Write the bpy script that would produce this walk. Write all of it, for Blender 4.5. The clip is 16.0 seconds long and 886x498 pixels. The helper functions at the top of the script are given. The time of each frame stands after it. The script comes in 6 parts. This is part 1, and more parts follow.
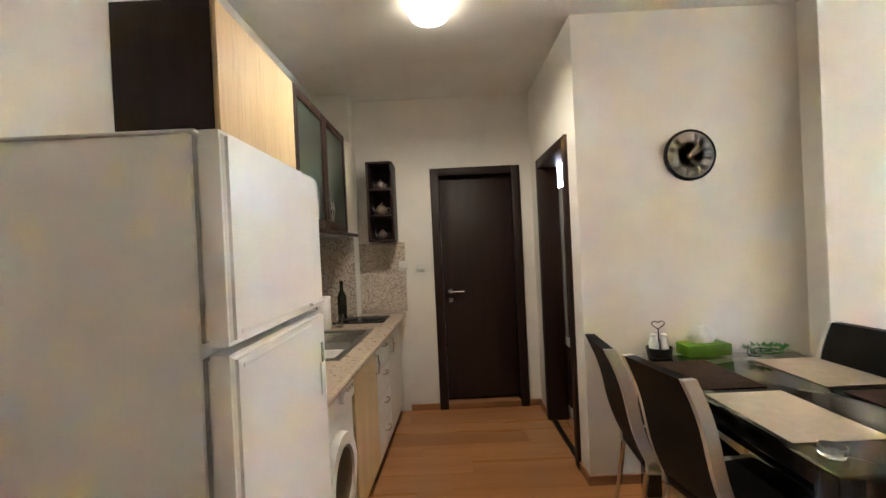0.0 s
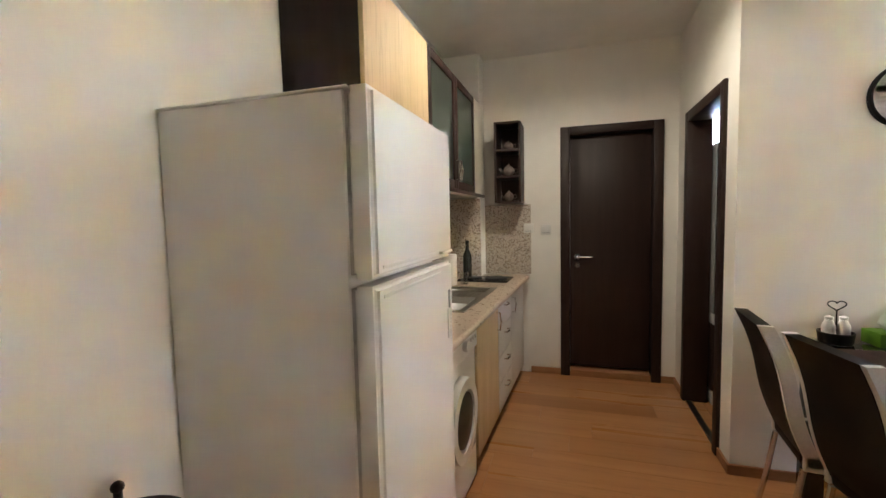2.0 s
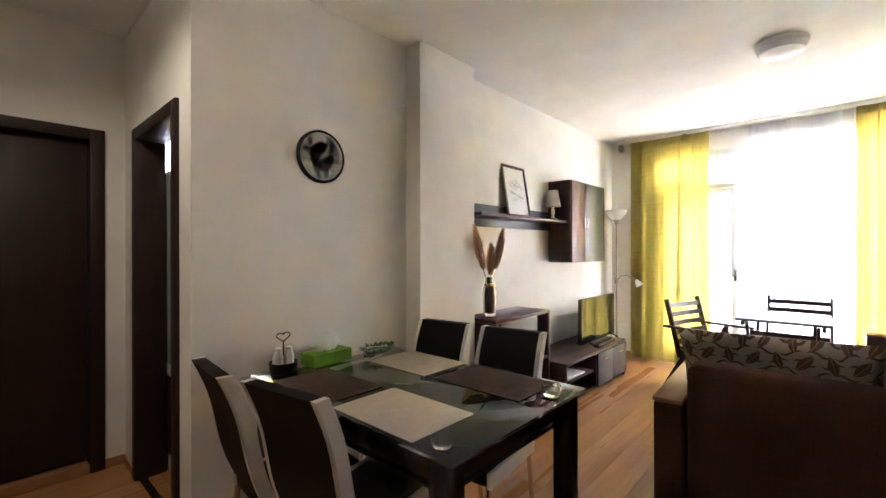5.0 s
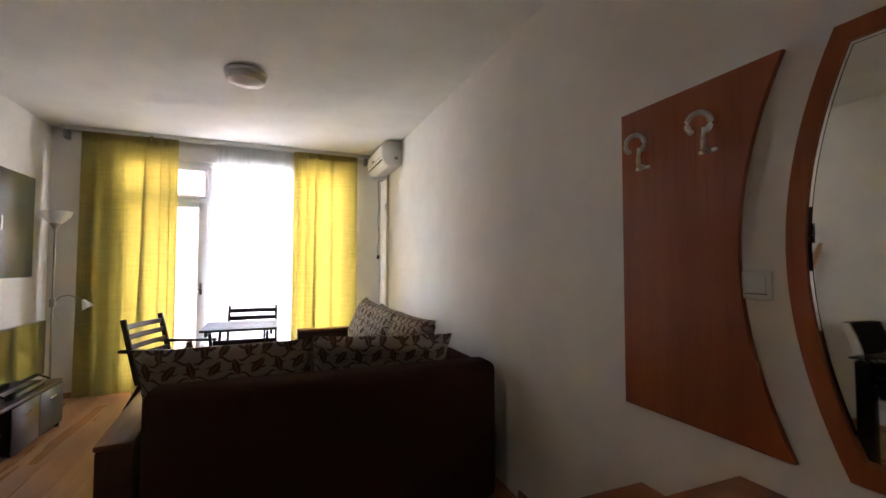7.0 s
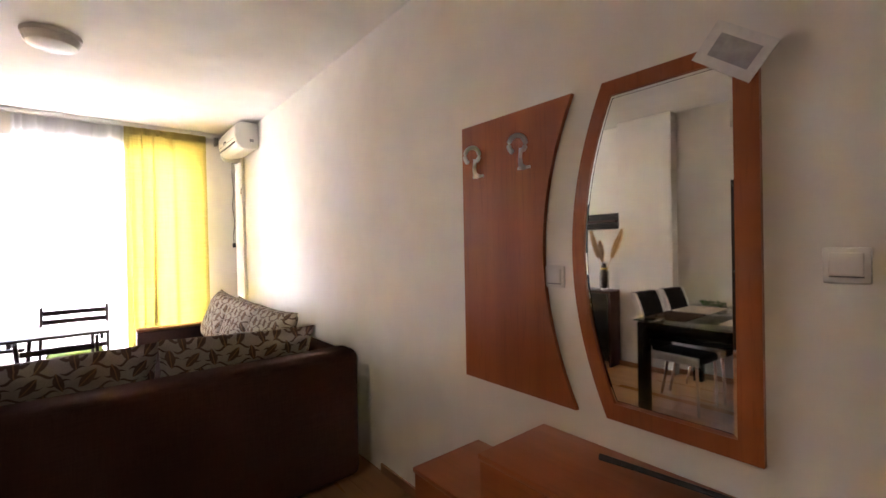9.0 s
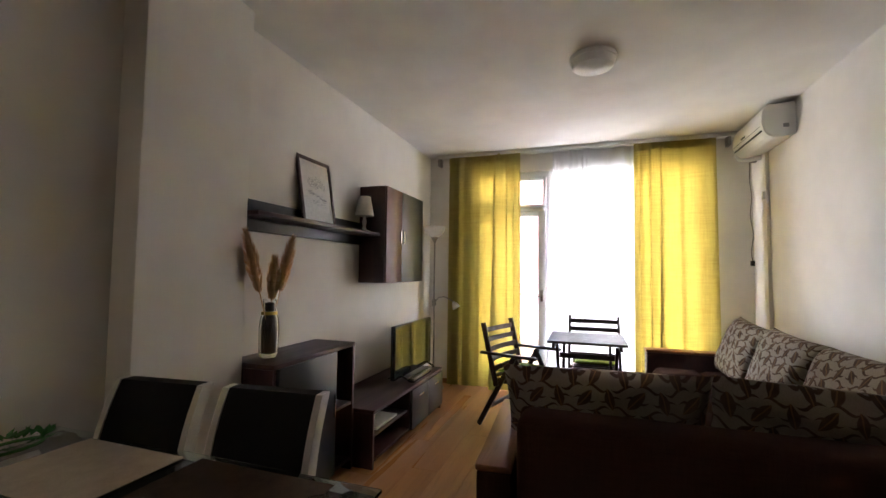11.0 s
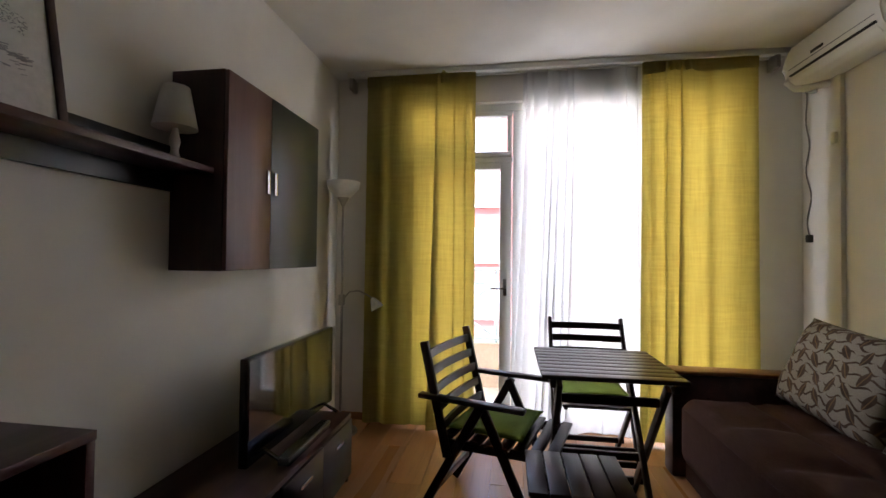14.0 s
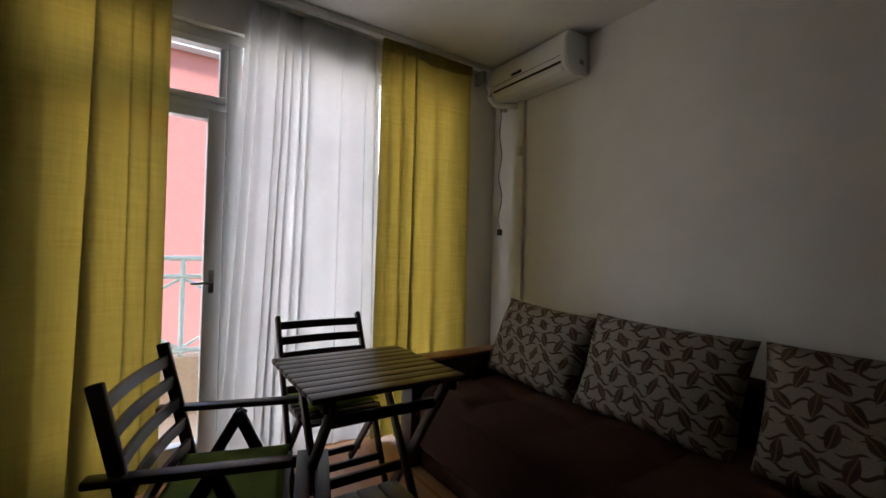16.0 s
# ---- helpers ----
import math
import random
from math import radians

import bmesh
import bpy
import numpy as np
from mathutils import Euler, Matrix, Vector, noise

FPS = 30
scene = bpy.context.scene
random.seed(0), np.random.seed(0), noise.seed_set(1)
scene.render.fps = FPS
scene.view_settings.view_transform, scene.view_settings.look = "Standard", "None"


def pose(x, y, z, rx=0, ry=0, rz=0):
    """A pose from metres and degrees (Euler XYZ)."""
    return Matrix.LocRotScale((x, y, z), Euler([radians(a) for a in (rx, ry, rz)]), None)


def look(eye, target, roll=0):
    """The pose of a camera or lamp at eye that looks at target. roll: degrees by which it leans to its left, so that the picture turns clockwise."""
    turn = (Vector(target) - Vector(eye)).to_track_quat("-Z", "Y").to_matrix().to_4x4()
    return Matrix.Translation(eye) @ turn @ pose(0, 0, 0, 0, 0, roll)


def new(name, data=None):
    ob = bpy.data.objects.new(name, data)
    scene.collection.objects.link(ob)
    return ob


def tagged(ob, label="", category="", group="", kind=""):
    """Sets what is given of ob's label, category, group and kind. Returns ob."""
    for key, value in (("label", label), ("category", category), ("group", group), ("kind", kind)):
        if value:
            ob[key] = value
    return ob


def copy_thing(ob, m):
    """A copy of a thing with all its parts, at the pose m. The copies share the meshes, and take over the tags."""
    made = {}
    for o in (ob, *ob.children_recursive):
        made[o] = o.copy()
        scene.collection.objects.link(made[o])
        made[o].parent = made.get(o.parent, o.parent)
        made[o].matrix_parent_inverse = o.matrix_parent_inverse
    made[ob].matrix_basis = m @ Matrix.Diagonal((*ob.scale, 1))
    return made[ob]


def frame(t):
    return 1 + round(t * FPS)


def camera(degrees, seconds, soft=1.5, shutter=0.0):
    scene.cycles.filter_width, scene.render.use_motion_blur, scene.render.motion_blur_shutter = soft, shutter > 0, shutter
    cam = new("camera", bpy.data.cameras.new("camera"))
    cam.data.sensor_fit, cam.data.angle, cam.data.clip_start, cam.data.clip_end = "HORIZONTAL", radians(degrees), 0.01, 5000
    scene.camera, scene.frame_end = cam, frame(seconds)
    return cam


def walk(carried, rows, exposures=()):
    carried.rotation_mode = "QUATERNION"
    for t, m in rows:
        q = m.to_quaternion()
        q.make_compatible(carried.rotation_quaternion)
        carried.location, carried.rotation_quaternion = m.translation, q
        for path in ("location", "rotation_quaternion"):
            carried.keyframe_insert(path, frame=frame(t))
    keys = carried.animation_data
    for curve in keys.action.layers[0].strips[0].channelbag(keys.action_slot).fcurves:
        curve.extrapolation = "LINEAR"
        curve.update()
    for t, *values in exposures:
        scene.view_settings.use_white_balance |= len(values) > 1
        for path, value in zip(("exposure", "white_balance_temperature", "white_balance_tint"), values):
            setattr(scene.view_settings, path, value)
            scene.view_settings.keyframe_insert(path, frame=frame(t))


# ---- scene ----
cam = camera(92.7, 16.0, 1.5)
EXPOSURES = [(0.0, 6.95, 5900, 6), (3.0, 6.9, 5900, 6), (4.2, 6.75, 5900, 8), (6.5, 5.05, 6000, 13), (7.0, 4.75, 6100, 14), (7.5, 4.6, 6000, 16), (8.0, 5.35, 6200, 22), (8.5, 5.6, 6300, 24), (9.0, 6.0, 6400, 20), (9.5, 5.8, 6400, 16), (10.0, 5.4, 6200, 14),
             (12.5, 3.9, 6200, 13), (13.5, 3.75, 6200, 13), (14.5, 3.05, 6400, 12), (15.0, 2.6, 6500, 11), (16.0, 2.3, 6400, 10)]
PATH = [
    (0, (0.417, 0.299, 1.414), (0.406, 2.299, 1.406), -2.7),
    (0.5, (0.467, 0.297, 1.403), (0.047, 2.252, 1.356), -1.3),
    (1, (0.45, 0.276, 1.375), (-0.242, 2.152, 1.325), -1.1),
    (1.5, (0.416, 0.253, 1.382), (-0.393, 2.08, 1.292), -2.1),
    (2, (0.413, 0.276, 1.37), (-0.176, 2.182, 1.226), -1.3),
    (2.5, (0.394, 0.288, 1.364), (-0.105, 2.217, 1.194), -0.9),
    (3, (0.403, 0.289, 1.365), (0.028, 2.248, 1.217), -0.1),
    (3.5, (0.404, 0.37, 1.384), (0.512, 2.361, 1.222), -0.8),
    (4, (0.388, 0.556, 1.359), (0.992, 2.463, 1.341), -1.2),
    (4.2, (0.411, 0.603, 1.358), (1.204, 2.44, 1.339), -0.8),
    (6.3, (0.808, 0.668, 1.352), (2.808, 0.696, 1.432), 0.5),
    (6.5, (0.835, 0.653, 1.342), (2.824, 0.462, 1.427), 1.3),
    (7, (0.792, 0.674, 1.321), (2.644, -0.078, 1.403), 0.1),
    (7.5, (0.688, 0.685, 1.337), (2.254, -0.558, 1.342), -0.8),
    (8, (0.62, 0.66, 1.357), (1.957, -0.827, 1.35), -0.4),
    (8.5, (0.602, 0.652, 1.376), (1.916, -0.856, 1.375), -0.3),
    (9, (0.634, 0.689, 1.395), (2.179, -0.581, 1.376), -1.1),
    (9.5, (0.694, 0.793, 1.38), (2.547, 0.044, 1.309), -2.1),
    (10, (0.881, 0.899, 1.327), (2.874, 0.745, 1.389), -0.3),
    (10.2, (0.955, 0.898, 1.329), (2.951, 0.986, 1.412), 0.8),
    (12.3, (2.007, 1.096, 1.297), (3.807, 1.966, 1.358), -0.6),
    (12.5, (2.126, 1.15, 1.291), (3.949, 1.971, 1.305), 0.2),
    (13, (2.422, 1.256, 1.304), (4.29, 1.972, 1.325), 0.4),
    (13.5, (2.703, 1.331, 1.297), (4.629, 1.861, 1.394), -0.5),
    (14, (2.925, 1.378, 1.291), (4.902, 1.681, 1.33), 0.6),
    (14.5, (3.069, 1.442, 1.288), (5.061, 1.268, 1.276), 0.4),
    (15, (3.172, 1.555, 1.281), (5.031, 0.817, 1.238), 0.0),
    (15.5, (3.295, 1.589, 1.285), (5.028, 0.593, 1.236), 1.9),
    (16, (3.5, 1.639, 1.25), (5.163, 0.528, 1.277), 1.5),
]
walk(cam, [(t, look(eye, target, roll)) for t, eye, target, roll in PATH], EXPOSURES)

# ---- light and exposure ----
world = bpy.data.worlds.new("sky")
scene.world = world
world.use_nodes = True
_n = world.node_tree.nodes
_sky = _n.new("ShaderNodeTexSky")
_sky.sky_type = 'NISHITA'
_sky.sun_disc = False
_sky.sun_elevation, _sky.sun_rotation = radians(52), radians(20)
world.node_tree.links.new(_sky.outputs[0], _n["Background"].inputs[0])
_n["Background"].inputs[1].default_value = 0.15

sun = new("sun", bpy.data.lights.new("sun", 'SUN'))
sun.data.energy, sun.data.angle, sun.data.color = 1.3, radians(12), (1.0, 0.97, 0.93)
# the sun stands north of the street, over the roof, and lights the facade across
sun.matrix_world = look((0, 3, 9), (6, 1, 0))

# daylight in the balcony opening, outside the panes
for y, width, power in ((0.545, 1.37, 4.7), (1.99, 0.30, 1.45)):
    daylight = new("window_daylight", bpy.data.lights.new("window_daylight", 'AREA'))
    daylight.data.shape, daylight.data.size, daylight.data.size_y = 'RECTANGLE', 2.36, width
    daylight.data.energy, daylight.data.color = power, (1.0, 0.97, 0.95)
    daylight.matrix_world = pose(6.40, y, 1.25, 0, 90, 0)

# warm bulb of the lit kitchen ceiling lamp, shining down through its opal dome
bulb = new("kitchen_bulb", bpy.data.lights.new("kitchen_bulb", 'SPOT'))
bulb.data.energy, bulb.data.color, bulb.data.shadow_soft_size = 0.55, (1.0, 0.84, 0.64), 0.09
bulb.data.spot_size, bulb.data.spot_blend = radians(170), 0.5
bulb.location = (0.39, 2.58, 2.60)

# ---- materials ----
def _mix(nt, a, b, fac):
    m = nt.nodes.new("ShaderNodeMix")
    m.data_type = 'RGBA'
    for sock, v in ((m.inputs[6], a), (m.inputs[7], b), (m.inputs[0], fac)):
        if hasattr(v, "links") or hasattr(v, "is_output"):
            nt.links.new(v, sock)
        elif isinstance(v, (tuple, list)):
            sock.default_value = (*v, 1)
        else:
            sock.default_value = v
    return m.outputs[2]


def _coords(nt, scale, rot=(0, 0, 0), object_space=True):
    tc = nt.nodes.new("ShaderNodeTexCoord")
    mp = nt.nodes.new("ShaderNodeMapping")
    mp.inputs["Scale"].default_value = scale
    mp.inputs["Rotation"].default_value = rot
    nt.links.new(tc.outputs["Object" if object_space else "Generated"], mp.inputs[0])
    return mp.outputs[0]


def _noise(nt, vec, scale, detail=4.0, rough=0.6):
    n = nt.nodes.new("ShaderNodeTexNoise")
    n.inputs["Scale"].default_value, n.inputs["Detail"].default_value, n.inputs["Roughness"].default_value = scale, detail, rough
    nt.links.new(vec, n.inputs["Vector"])
    return n.outputs[0]


def _ramp(nt, fac, lo, hi):
    r = nt.nodes.new("ShaderNodeMapRange")
    r.inputs[1].default_value, r.inputs[2].default_value = lo, hi
    nt.links.new(fac, r.inputs[0])
    return r.outputs[0]


def _bump(nt, height, strength, dist):
    b = nt.nodes.new("ShaderNodeBump")
    b.inputs["Strength"].default_value, b.inputs["Distance"].default_value = strength, dist
    nt.links.new(height, b.inputs["Height"])
    return b.outputs[0]


def base(name):
    m = bpy.data.materials.new(name)
    m.use_nodes = True
    return m, m.node_tree, m.node_tree.nodes["Principled BSDF"]


def surface(name, a, b=None, rough=0.5, grain=30.0, stretch=(1, 1, 1), bump=0.1, dist=0.002, metal=0.0, rough_var=0.1, coat=0.0, big=3.0, spec=0.5, tone=0.12):
    """A two-scale procedural surface: broad tone drift plus fine grain."""
    m, nt, p = base(name)
    b = b or tuple(c * 0.82 for c in a)
    v = _coords(nt, stretch)
    fine, broad = _noise(nt, v, grain), _noise(nt, v, big, 2.0)
    col = _mix(nt, a, b, _ramp(nt, fine, 0.3, 0.7))
    col = _mix(nt, col, tuple(c * (1 - tone) for c in a), _ramp(nt, broad, 0.35, 0.9))
    nt.links.new(col, p.inputs["Base Color"])
    r = nt.nodes.new("ShaderNodeMapRange")
    r.inputs[3].default_value, r.inputs[4].default_value = max(0.02, rough - rough_var), min(1, rough + rough_var)
    nt.links.new(broad, r.inputs[0])
    nt.links.new(r.outputs[0], p.inputs["Roughness"])
    p.inputs["Metallic"].default_value = metal
    p.inputs["Coat Weight"].default_value = coat
    p.inputs["Specular IOR Level"].default_value = spec
    if bump:
        nt.links.new(_bump(nt, fine, bump, dist), p.inputs["Normal"])
    return m


def wood(name, a, b, rough=0.4, along='x', grain=22.0, bump=0.08, coat=0.0, random_tone=0.0, spec=0.5):
    """Wood grain drawn out along one axis."""
    m, nt, p = base(name)
    k = {'x': (0.06, 1, 1), 'y': (1, 0.06, 1), 'z': (1, 1, 0.06)}[along]
    v = _coords(nt, k)
    info = nt.nodes.new("ShaderNodeObjectInfo")
    if random_tone:
        add = nt.nodes.new("ShaderNodeVectorMath")
        sc = nt.nodes.new("ShaderNodeVectorMath")
        sc.operation = 'SCALE'
        sc.inputs[0].default_value = (13.0, 17.0, 5.0)
        nt.links.new(info.outputs["Random"], sc.inputs[3])
        nt.links.new(v, add.inputs[0])
        nt.links.new(sc.outputs[0], add.inputs[1])
        v = add.outputs[0]
    fine, broad = _noise(nt, v, grain * 3, 6.0, 0.7), _noise(nt, v, grain * 0.4, 3.0)
    col = _mix(nt, a, b, _ramp(nt, broad, 0.3, 0.7))
    col = _mix(nt, col, tuple(c * 0.6 for c in b), _ramp(nt, fine, 0.52, 0.9))
    if random_tone:
        lo = _mix(nt, col, tuple(c * (1 - random_tone) for c in b), _ramp(nt, info.outputs["Random"], 0.35, 1.6))
        col = lo
    nt.links.new(col, p.inputs["Base Color"])
    r = nt.nodes.new("ShaderNodeMapRange")
    r.inputs[3].default_value, r.inputs[4].default_value = rough - 0.08, rough + 0.12
    nt.links.new(broad, r.inputs[0])
    nt.links.new(r.outputs[0], p.inputs["Roughness"])
    p.inputs["Coat Weight"].default_value = coat
    p.inputs["Specular IOR Level"].default_value = spec
    nt.links.new(_bump(nt, fine, bump, 0.001), p.inputs["Normal"])
    return m


def cloth(name, a, b, translucent=0.0, clear=0.0, weave=420.0, bump=0.3, tint=None):
    """Woven cloth; translucent cloth passes light, clear cloth also lets the view through."""
    m, nt, p = base(name)
    v = _coords(nt, (1, 1, 1))
    threads = _noise(nt, _coords(nt, (1, 1, 0.08)), weave * 0.5, 2.0)
    cross = _noise(nt, _coords(nt, (0.08, 0.08, 1)), weave * 0.5, 2.0)
    fold = _noise(nt, v, 4.0, 3.0)
    both = nt.nodes.new("ShaderNodeMath")
    both.operation = 'ADD'
    nt.links.new(threads, both.inputs[0])
    nt.links.new(cross, both.inputs[1])
    col = _mix(nt, a, b, _ramp(nt, both.outputs[0], 0.7, 1.3))
    col = _mix(nt, col, tuple(c * 0.88 for c in a), _ramp(nt, fold, 0.4, 0.8))
    nt.links.new(col, p.inputs["Base Color"])
    p.inputs["Roughness"].default_value = 0.9
    p.inputs["Specular IOR Level"].default_value = 0.15
    p.inputs["Sheen Weight"].default_value = 0.0
    nt.links.new(_bump(nt, both.outputs[0], bump, 0.001), p.inputs["Normal"])
    out = nt.nodes["Material Output"]
    last = p.outputs[0]
    if translucent:
        t = nt.nodes.new("ShaderNodeBsdfTranslucent")
        if tint:
            nt.links.new(_mix(nt, col, tint, 0.5), t.inputs[0])
        else:
            nt.links.new(col, t.inputs[0])
        mx = nt.nodes.new("ShaderNodeMixShader")
        mx.inputs[0].default_value = translucent
        nt.links.new(last, mx.inputs[1])
        nt.links.new(t.outputs[0], mx.inputs[2])
        last = mx.outputs[0]
    if clear:
        t = nt.nodes.new("ShaderNodeBsdfTransparent")
        mx = nt.nodes.new("ShaderNodeMixShader")
        mx.inputs[0].default_value = clear
        nt.links.new(last, mx.inputs[1])
        nt.links.new(t.outputs[0], mx.inputs[2])
        last = mx.outputs[0]
    nt.links.new(last, out.inputs[0])
    return m


def glass(name, color=(1, 1, 1), rough=0.0, solid=False):
    m, nt, p = base(name)
    p.inputs["Base Color"].default_value = (*color, 1)
    p.inputs["Roughness"].default_value = rough
    p.inputs["Transmission Weight"].default_value = 1.0
    p.inputs["IOR"].default_value = 1.45 if solid else 1.03
    return m


def glow(name, color, strength):
    m, nt, p = base(name)
    p.inputs["Base Color"].default_value = (0.8, 0.8, 0.78, 1)
    p.inputs["Emission Color"].default_value = (*color, 1)
    p.inputs["Emission Strength"].default_value = strength
    return m


def leaf_print(name):
    """Beige upholstery printed with a staggered lattice of brown leaves and wavy stems."""
    m, nt, p = base(name)
    v0 = _coords(nt, (1, 1, 1))
    warp = nt.nodes.new("ShaderNodeTexNoise")
    warp.inputs["Scale"].default_value = 9.0
    nt.links.new(v0, warp.inputs["Vector"])
    off = nt.nodes.new("ShaderNodeVectorMath")
    off.operation = 'MULTIPLY_ADD'
    off.inputs[1].default_value = (0.03, 0.0, 0.03)
    nt.links.new(warp.outputs[1], off.inputs[0])
    nt.links.new(v0, off.inputs[2])
    sep = nt.nodes.new("ShaderNodeSeparateXYZ")
    nt.links.new(off.outputs[0], sep.inputs[0])
    X, Z = sep.outputs[0], sep.outputs[2]

    def calc(op, a, b=0.0, c=0.0):
        n = nt.nodes.new("ShaderNodeMath")
        n.operation = op
        for k, v in enumerate((a, b, c)):
            if isinstance(v, (int, float)):
                n.inputs[k].default_value = v
            else:
                nt.links.new(v, n.inputs[k])
        return n.outputs[0]

    def cell(px, pz, sx, sz):
        """Place in a staggered cell, and the column's parity."""
        v = calc('MULTIPLY_ADD', Z, 1 / pz, sz + 20)
        row = calc('FLOOR', v)
        u = calc('ADD', calc('MULTIPLY_ADD', X, 1 / px, sx + 20), calc('MULTIPLY', row, 0.5))
        cx = calc('MULTIPLY', calc('SUBTRACT', calc('FRACT', u), 0.5), px)
        cz = calc('MULTIPLY', calc('SUBTRACT', calc('FRACT', v), 0.5), pz)
        return cx, cz, calc('MODULO', calc('ADD', calc('FLOOR', u), row), 2.0)

    def leaf(cx, cz, angle, half, width):
        c, s = calc('COSINE', angle), calc('SINE', angle)
        a = calc('ADD', calc('MULTIPLY', cx, c), calc('MULTIPLY', cz, s))
        b = calc('SUBTRACT', calc('MULTIPLY', cz, c), calc('MULTIPLY', cx, s))
        t = calc('DIVIDE', b, half)
        edge = calc('MULTIPLY', calc('SUBTRACT', 1.0, calc('MULTIPLY', t, t)), width)
        return _ramp(nt, calc('SUBTRACT', edge, calc('ABSOLUTE', a)), 0.0, 0.003), a
    cx, cz, odd = cell(0.098, 0.086, 0.0, 0.0)
    angle = calc('MULTIPLY_ADD', odd, -0.95, 0.22)
    leaves, across = leaf(cx, cz, angle, 0.047, 0.021)
    vein = _ramp(nt, calc('ABSOLUTE', across), 0.0035, 0.001)
    sx, sz, sodd = cell(0.098, 0.043, 0.5, 0.5)
    wave = calc('MULTIPLY', calc('SINE', calc('MULTIPLY', sx, 66.0)), calc('MULTIPLY_ADD', sodd, -0.022, 0.011))
    run = calc('DIVIDE', sx, 0.048)
    thick = calc('MULTIPLY', calc('SUBTRACT', 1.0, calc('MULTIPLY', run, run)), 0.0070)
    stems = _ramp(nt, calc('SUBTRACT', thick, calc('ABSOLUTE', calc('SUBTRACT', sz, wave))), 0.0, 0.002)
    weave = _noise(nt, v0, 260, 2.0)
    ground = _mix(nt, (0.31, 0.27, 0.22), (0.235, 0.20, 0.157), _ramp(nt, weave, 0.3, 0.7))
    brown = _mix(nt, (0.105, 0.066, 0.046), (0.065, 0.040, 0.028), _ramp(nt, _noise(nt, v0, 14, 2.0), 0.35, 0.65))
    col = _mix(nt, ground, brown, stems)
    col = _mix(nt, col, _mix(nt, brown, (0.20, 0.12, 0.06), vein), leaves)
    nt.links.new(col, p.inputs["Base Color"])
    p.inputs["Roughness"].default_value = 0.9
    p.inputs["Specular IOR Level"].default_value = 0.15
    nt.links.new(_bump(nt, weave, 0.35, 0.001), p.inputs["Normal"])
    return m


def mosaic(name):
    """Small pebble mosaic in beige, grey and brown with pale grout."""
    m, nt, p = base(name)
    v = _coords(nt, (1, 1, 1))
    vo = nt.nodes.new("ShaderNodeTexVoronoi")
    vo.inputs["Scale"].default_value = 72
    nt.links.new(v, vo.inputs["Vector"])
    edge = nt.nodes.new("ShaderNodeTexVoronoi")
    edge.feature = 'DISTANCE_TO_EDGE'
    edge.inputs["Scale"].default_value = 72
    nt.links.new(v, edge.inputs["Vector"])
    bw = nt.nodes.new("ShaderNodeRGBToBW")
    nt.links.new(vo.outputs[1], bw.inputs[0])
    col = _mix(nt, (0.52, 0.44, 0.36), (0.22, 0.16, 0.12), _ramp(nt, bw.outputs[0], 0.35, 0.8))
    col = _mix(nt, (0.62, 0.57, 0.5), col, _ramp(nt, edge.outputs[0], 0.05, 0.12))
    nt.links.new(col, p.inputs["Base Color"])
    p.inputs["Roughness"].default_value = 0.35
    nt.links.new(_bump(nt, edge.outputs[0], 0.5, 0.004), p.inputs["Normal"])
    return m


PAINT = surface("wall_paint", (0.83, 0.80, 0.745), (0.81, 0.78, 0.725), 0.85, 90, bump=0.08, dist=0.001, spec=0.2)
CEIL = surface("ceiling_paint", (0.86, 0.845, 0.81), (0.84, 0.825, 0.79), 0.9, 80, bump=0.06, dist=0.001, spec=0.2)
PLANK = wood("laminate_oak", (0.52, 0.26, 0.105), (0.40, 0.175, 0.062), 0.28, 'x', 16, 0.04, random_tone=0.3)
SUBFLOOR = surface("floor_joint", (0.22, 0.105, 0.045), rough=0.8)
SKIRT = wood("skirting_oak", (0.40, 0.20, 0.09), (0.30, 0.14, 0.06), 0.4, 'x')
WENGE = wood("wenge_veneer", (0.030, 0.014, 0.010), (0.018, 0.008, 0.006), 0.48, 'z', 30, spec=0.3)
WENGE_X = wood("wenge_rail", (0.030, 0.014, 0.010), (0.018, 0.008, 0.006), 0.48, 'x', 30, spec=0.3)
MAHOG = wood("dark_plum_laminate", (0.072, 0.026, 0.022), (0.034, 0.012, 0.011), 0.36, 'x', 26)
MAHOG_Z = wood("dark_plum_upright", (0.072, 0.026, 0.022), (0.034, 0.012, 0.011), 0.36, 'z', 26)
DOOR_PLUM = wood("plum_door_veneer", (0.17, 0.085, 0.075), (0.11, 0.05, 0.045), 0.3, 'z', 26)
DARK_GLOSS = surface("black_green_gloss", (0.030, 0.036, 0.028), (0.024, 0.03, 0.022), 0.32, 60, bump=0.0)
BLACK_PANEL = surface("black_laminate", (0.012, 0.011, 0.011), (0.009, 0.008, 0.008), 0.35, 60, bump=0.03)
CHERRY = wood("cherry_laminate", (0.36, 0.098, 0.026), (0.27, 0.066, 0.017), 0.38, 'z', 18, 0.04)
CHERRY_X = wood("cherry_top", (0.36, 0.098, 0.026), (0.27, 0.066, 0.017), 0.34, 'x', 18, 0.04)
SLAT = wood("stained_slats", (0.040, 0.017, 0.012), (0.020, 0.009, 0.007), 0.34, 'x', 40, 0.15)
SLAT_Y = wood("stained_table_slats", (0.055, 0.024, 0.016), (0.028, 0.012, 0.009), 0.30, 'y', 40, 0.12)
BEECH = wood("worn_armrest", (0.33, 0.15, 0.07), (0.24, 0.10, 0.045), 0.4, 'x', 18)
MAPLE = wood("maple_front", (0.66, 0.50, 0.29), (0.58, 0.42, 0.23), 0.6, 'z', 20, 0.03)
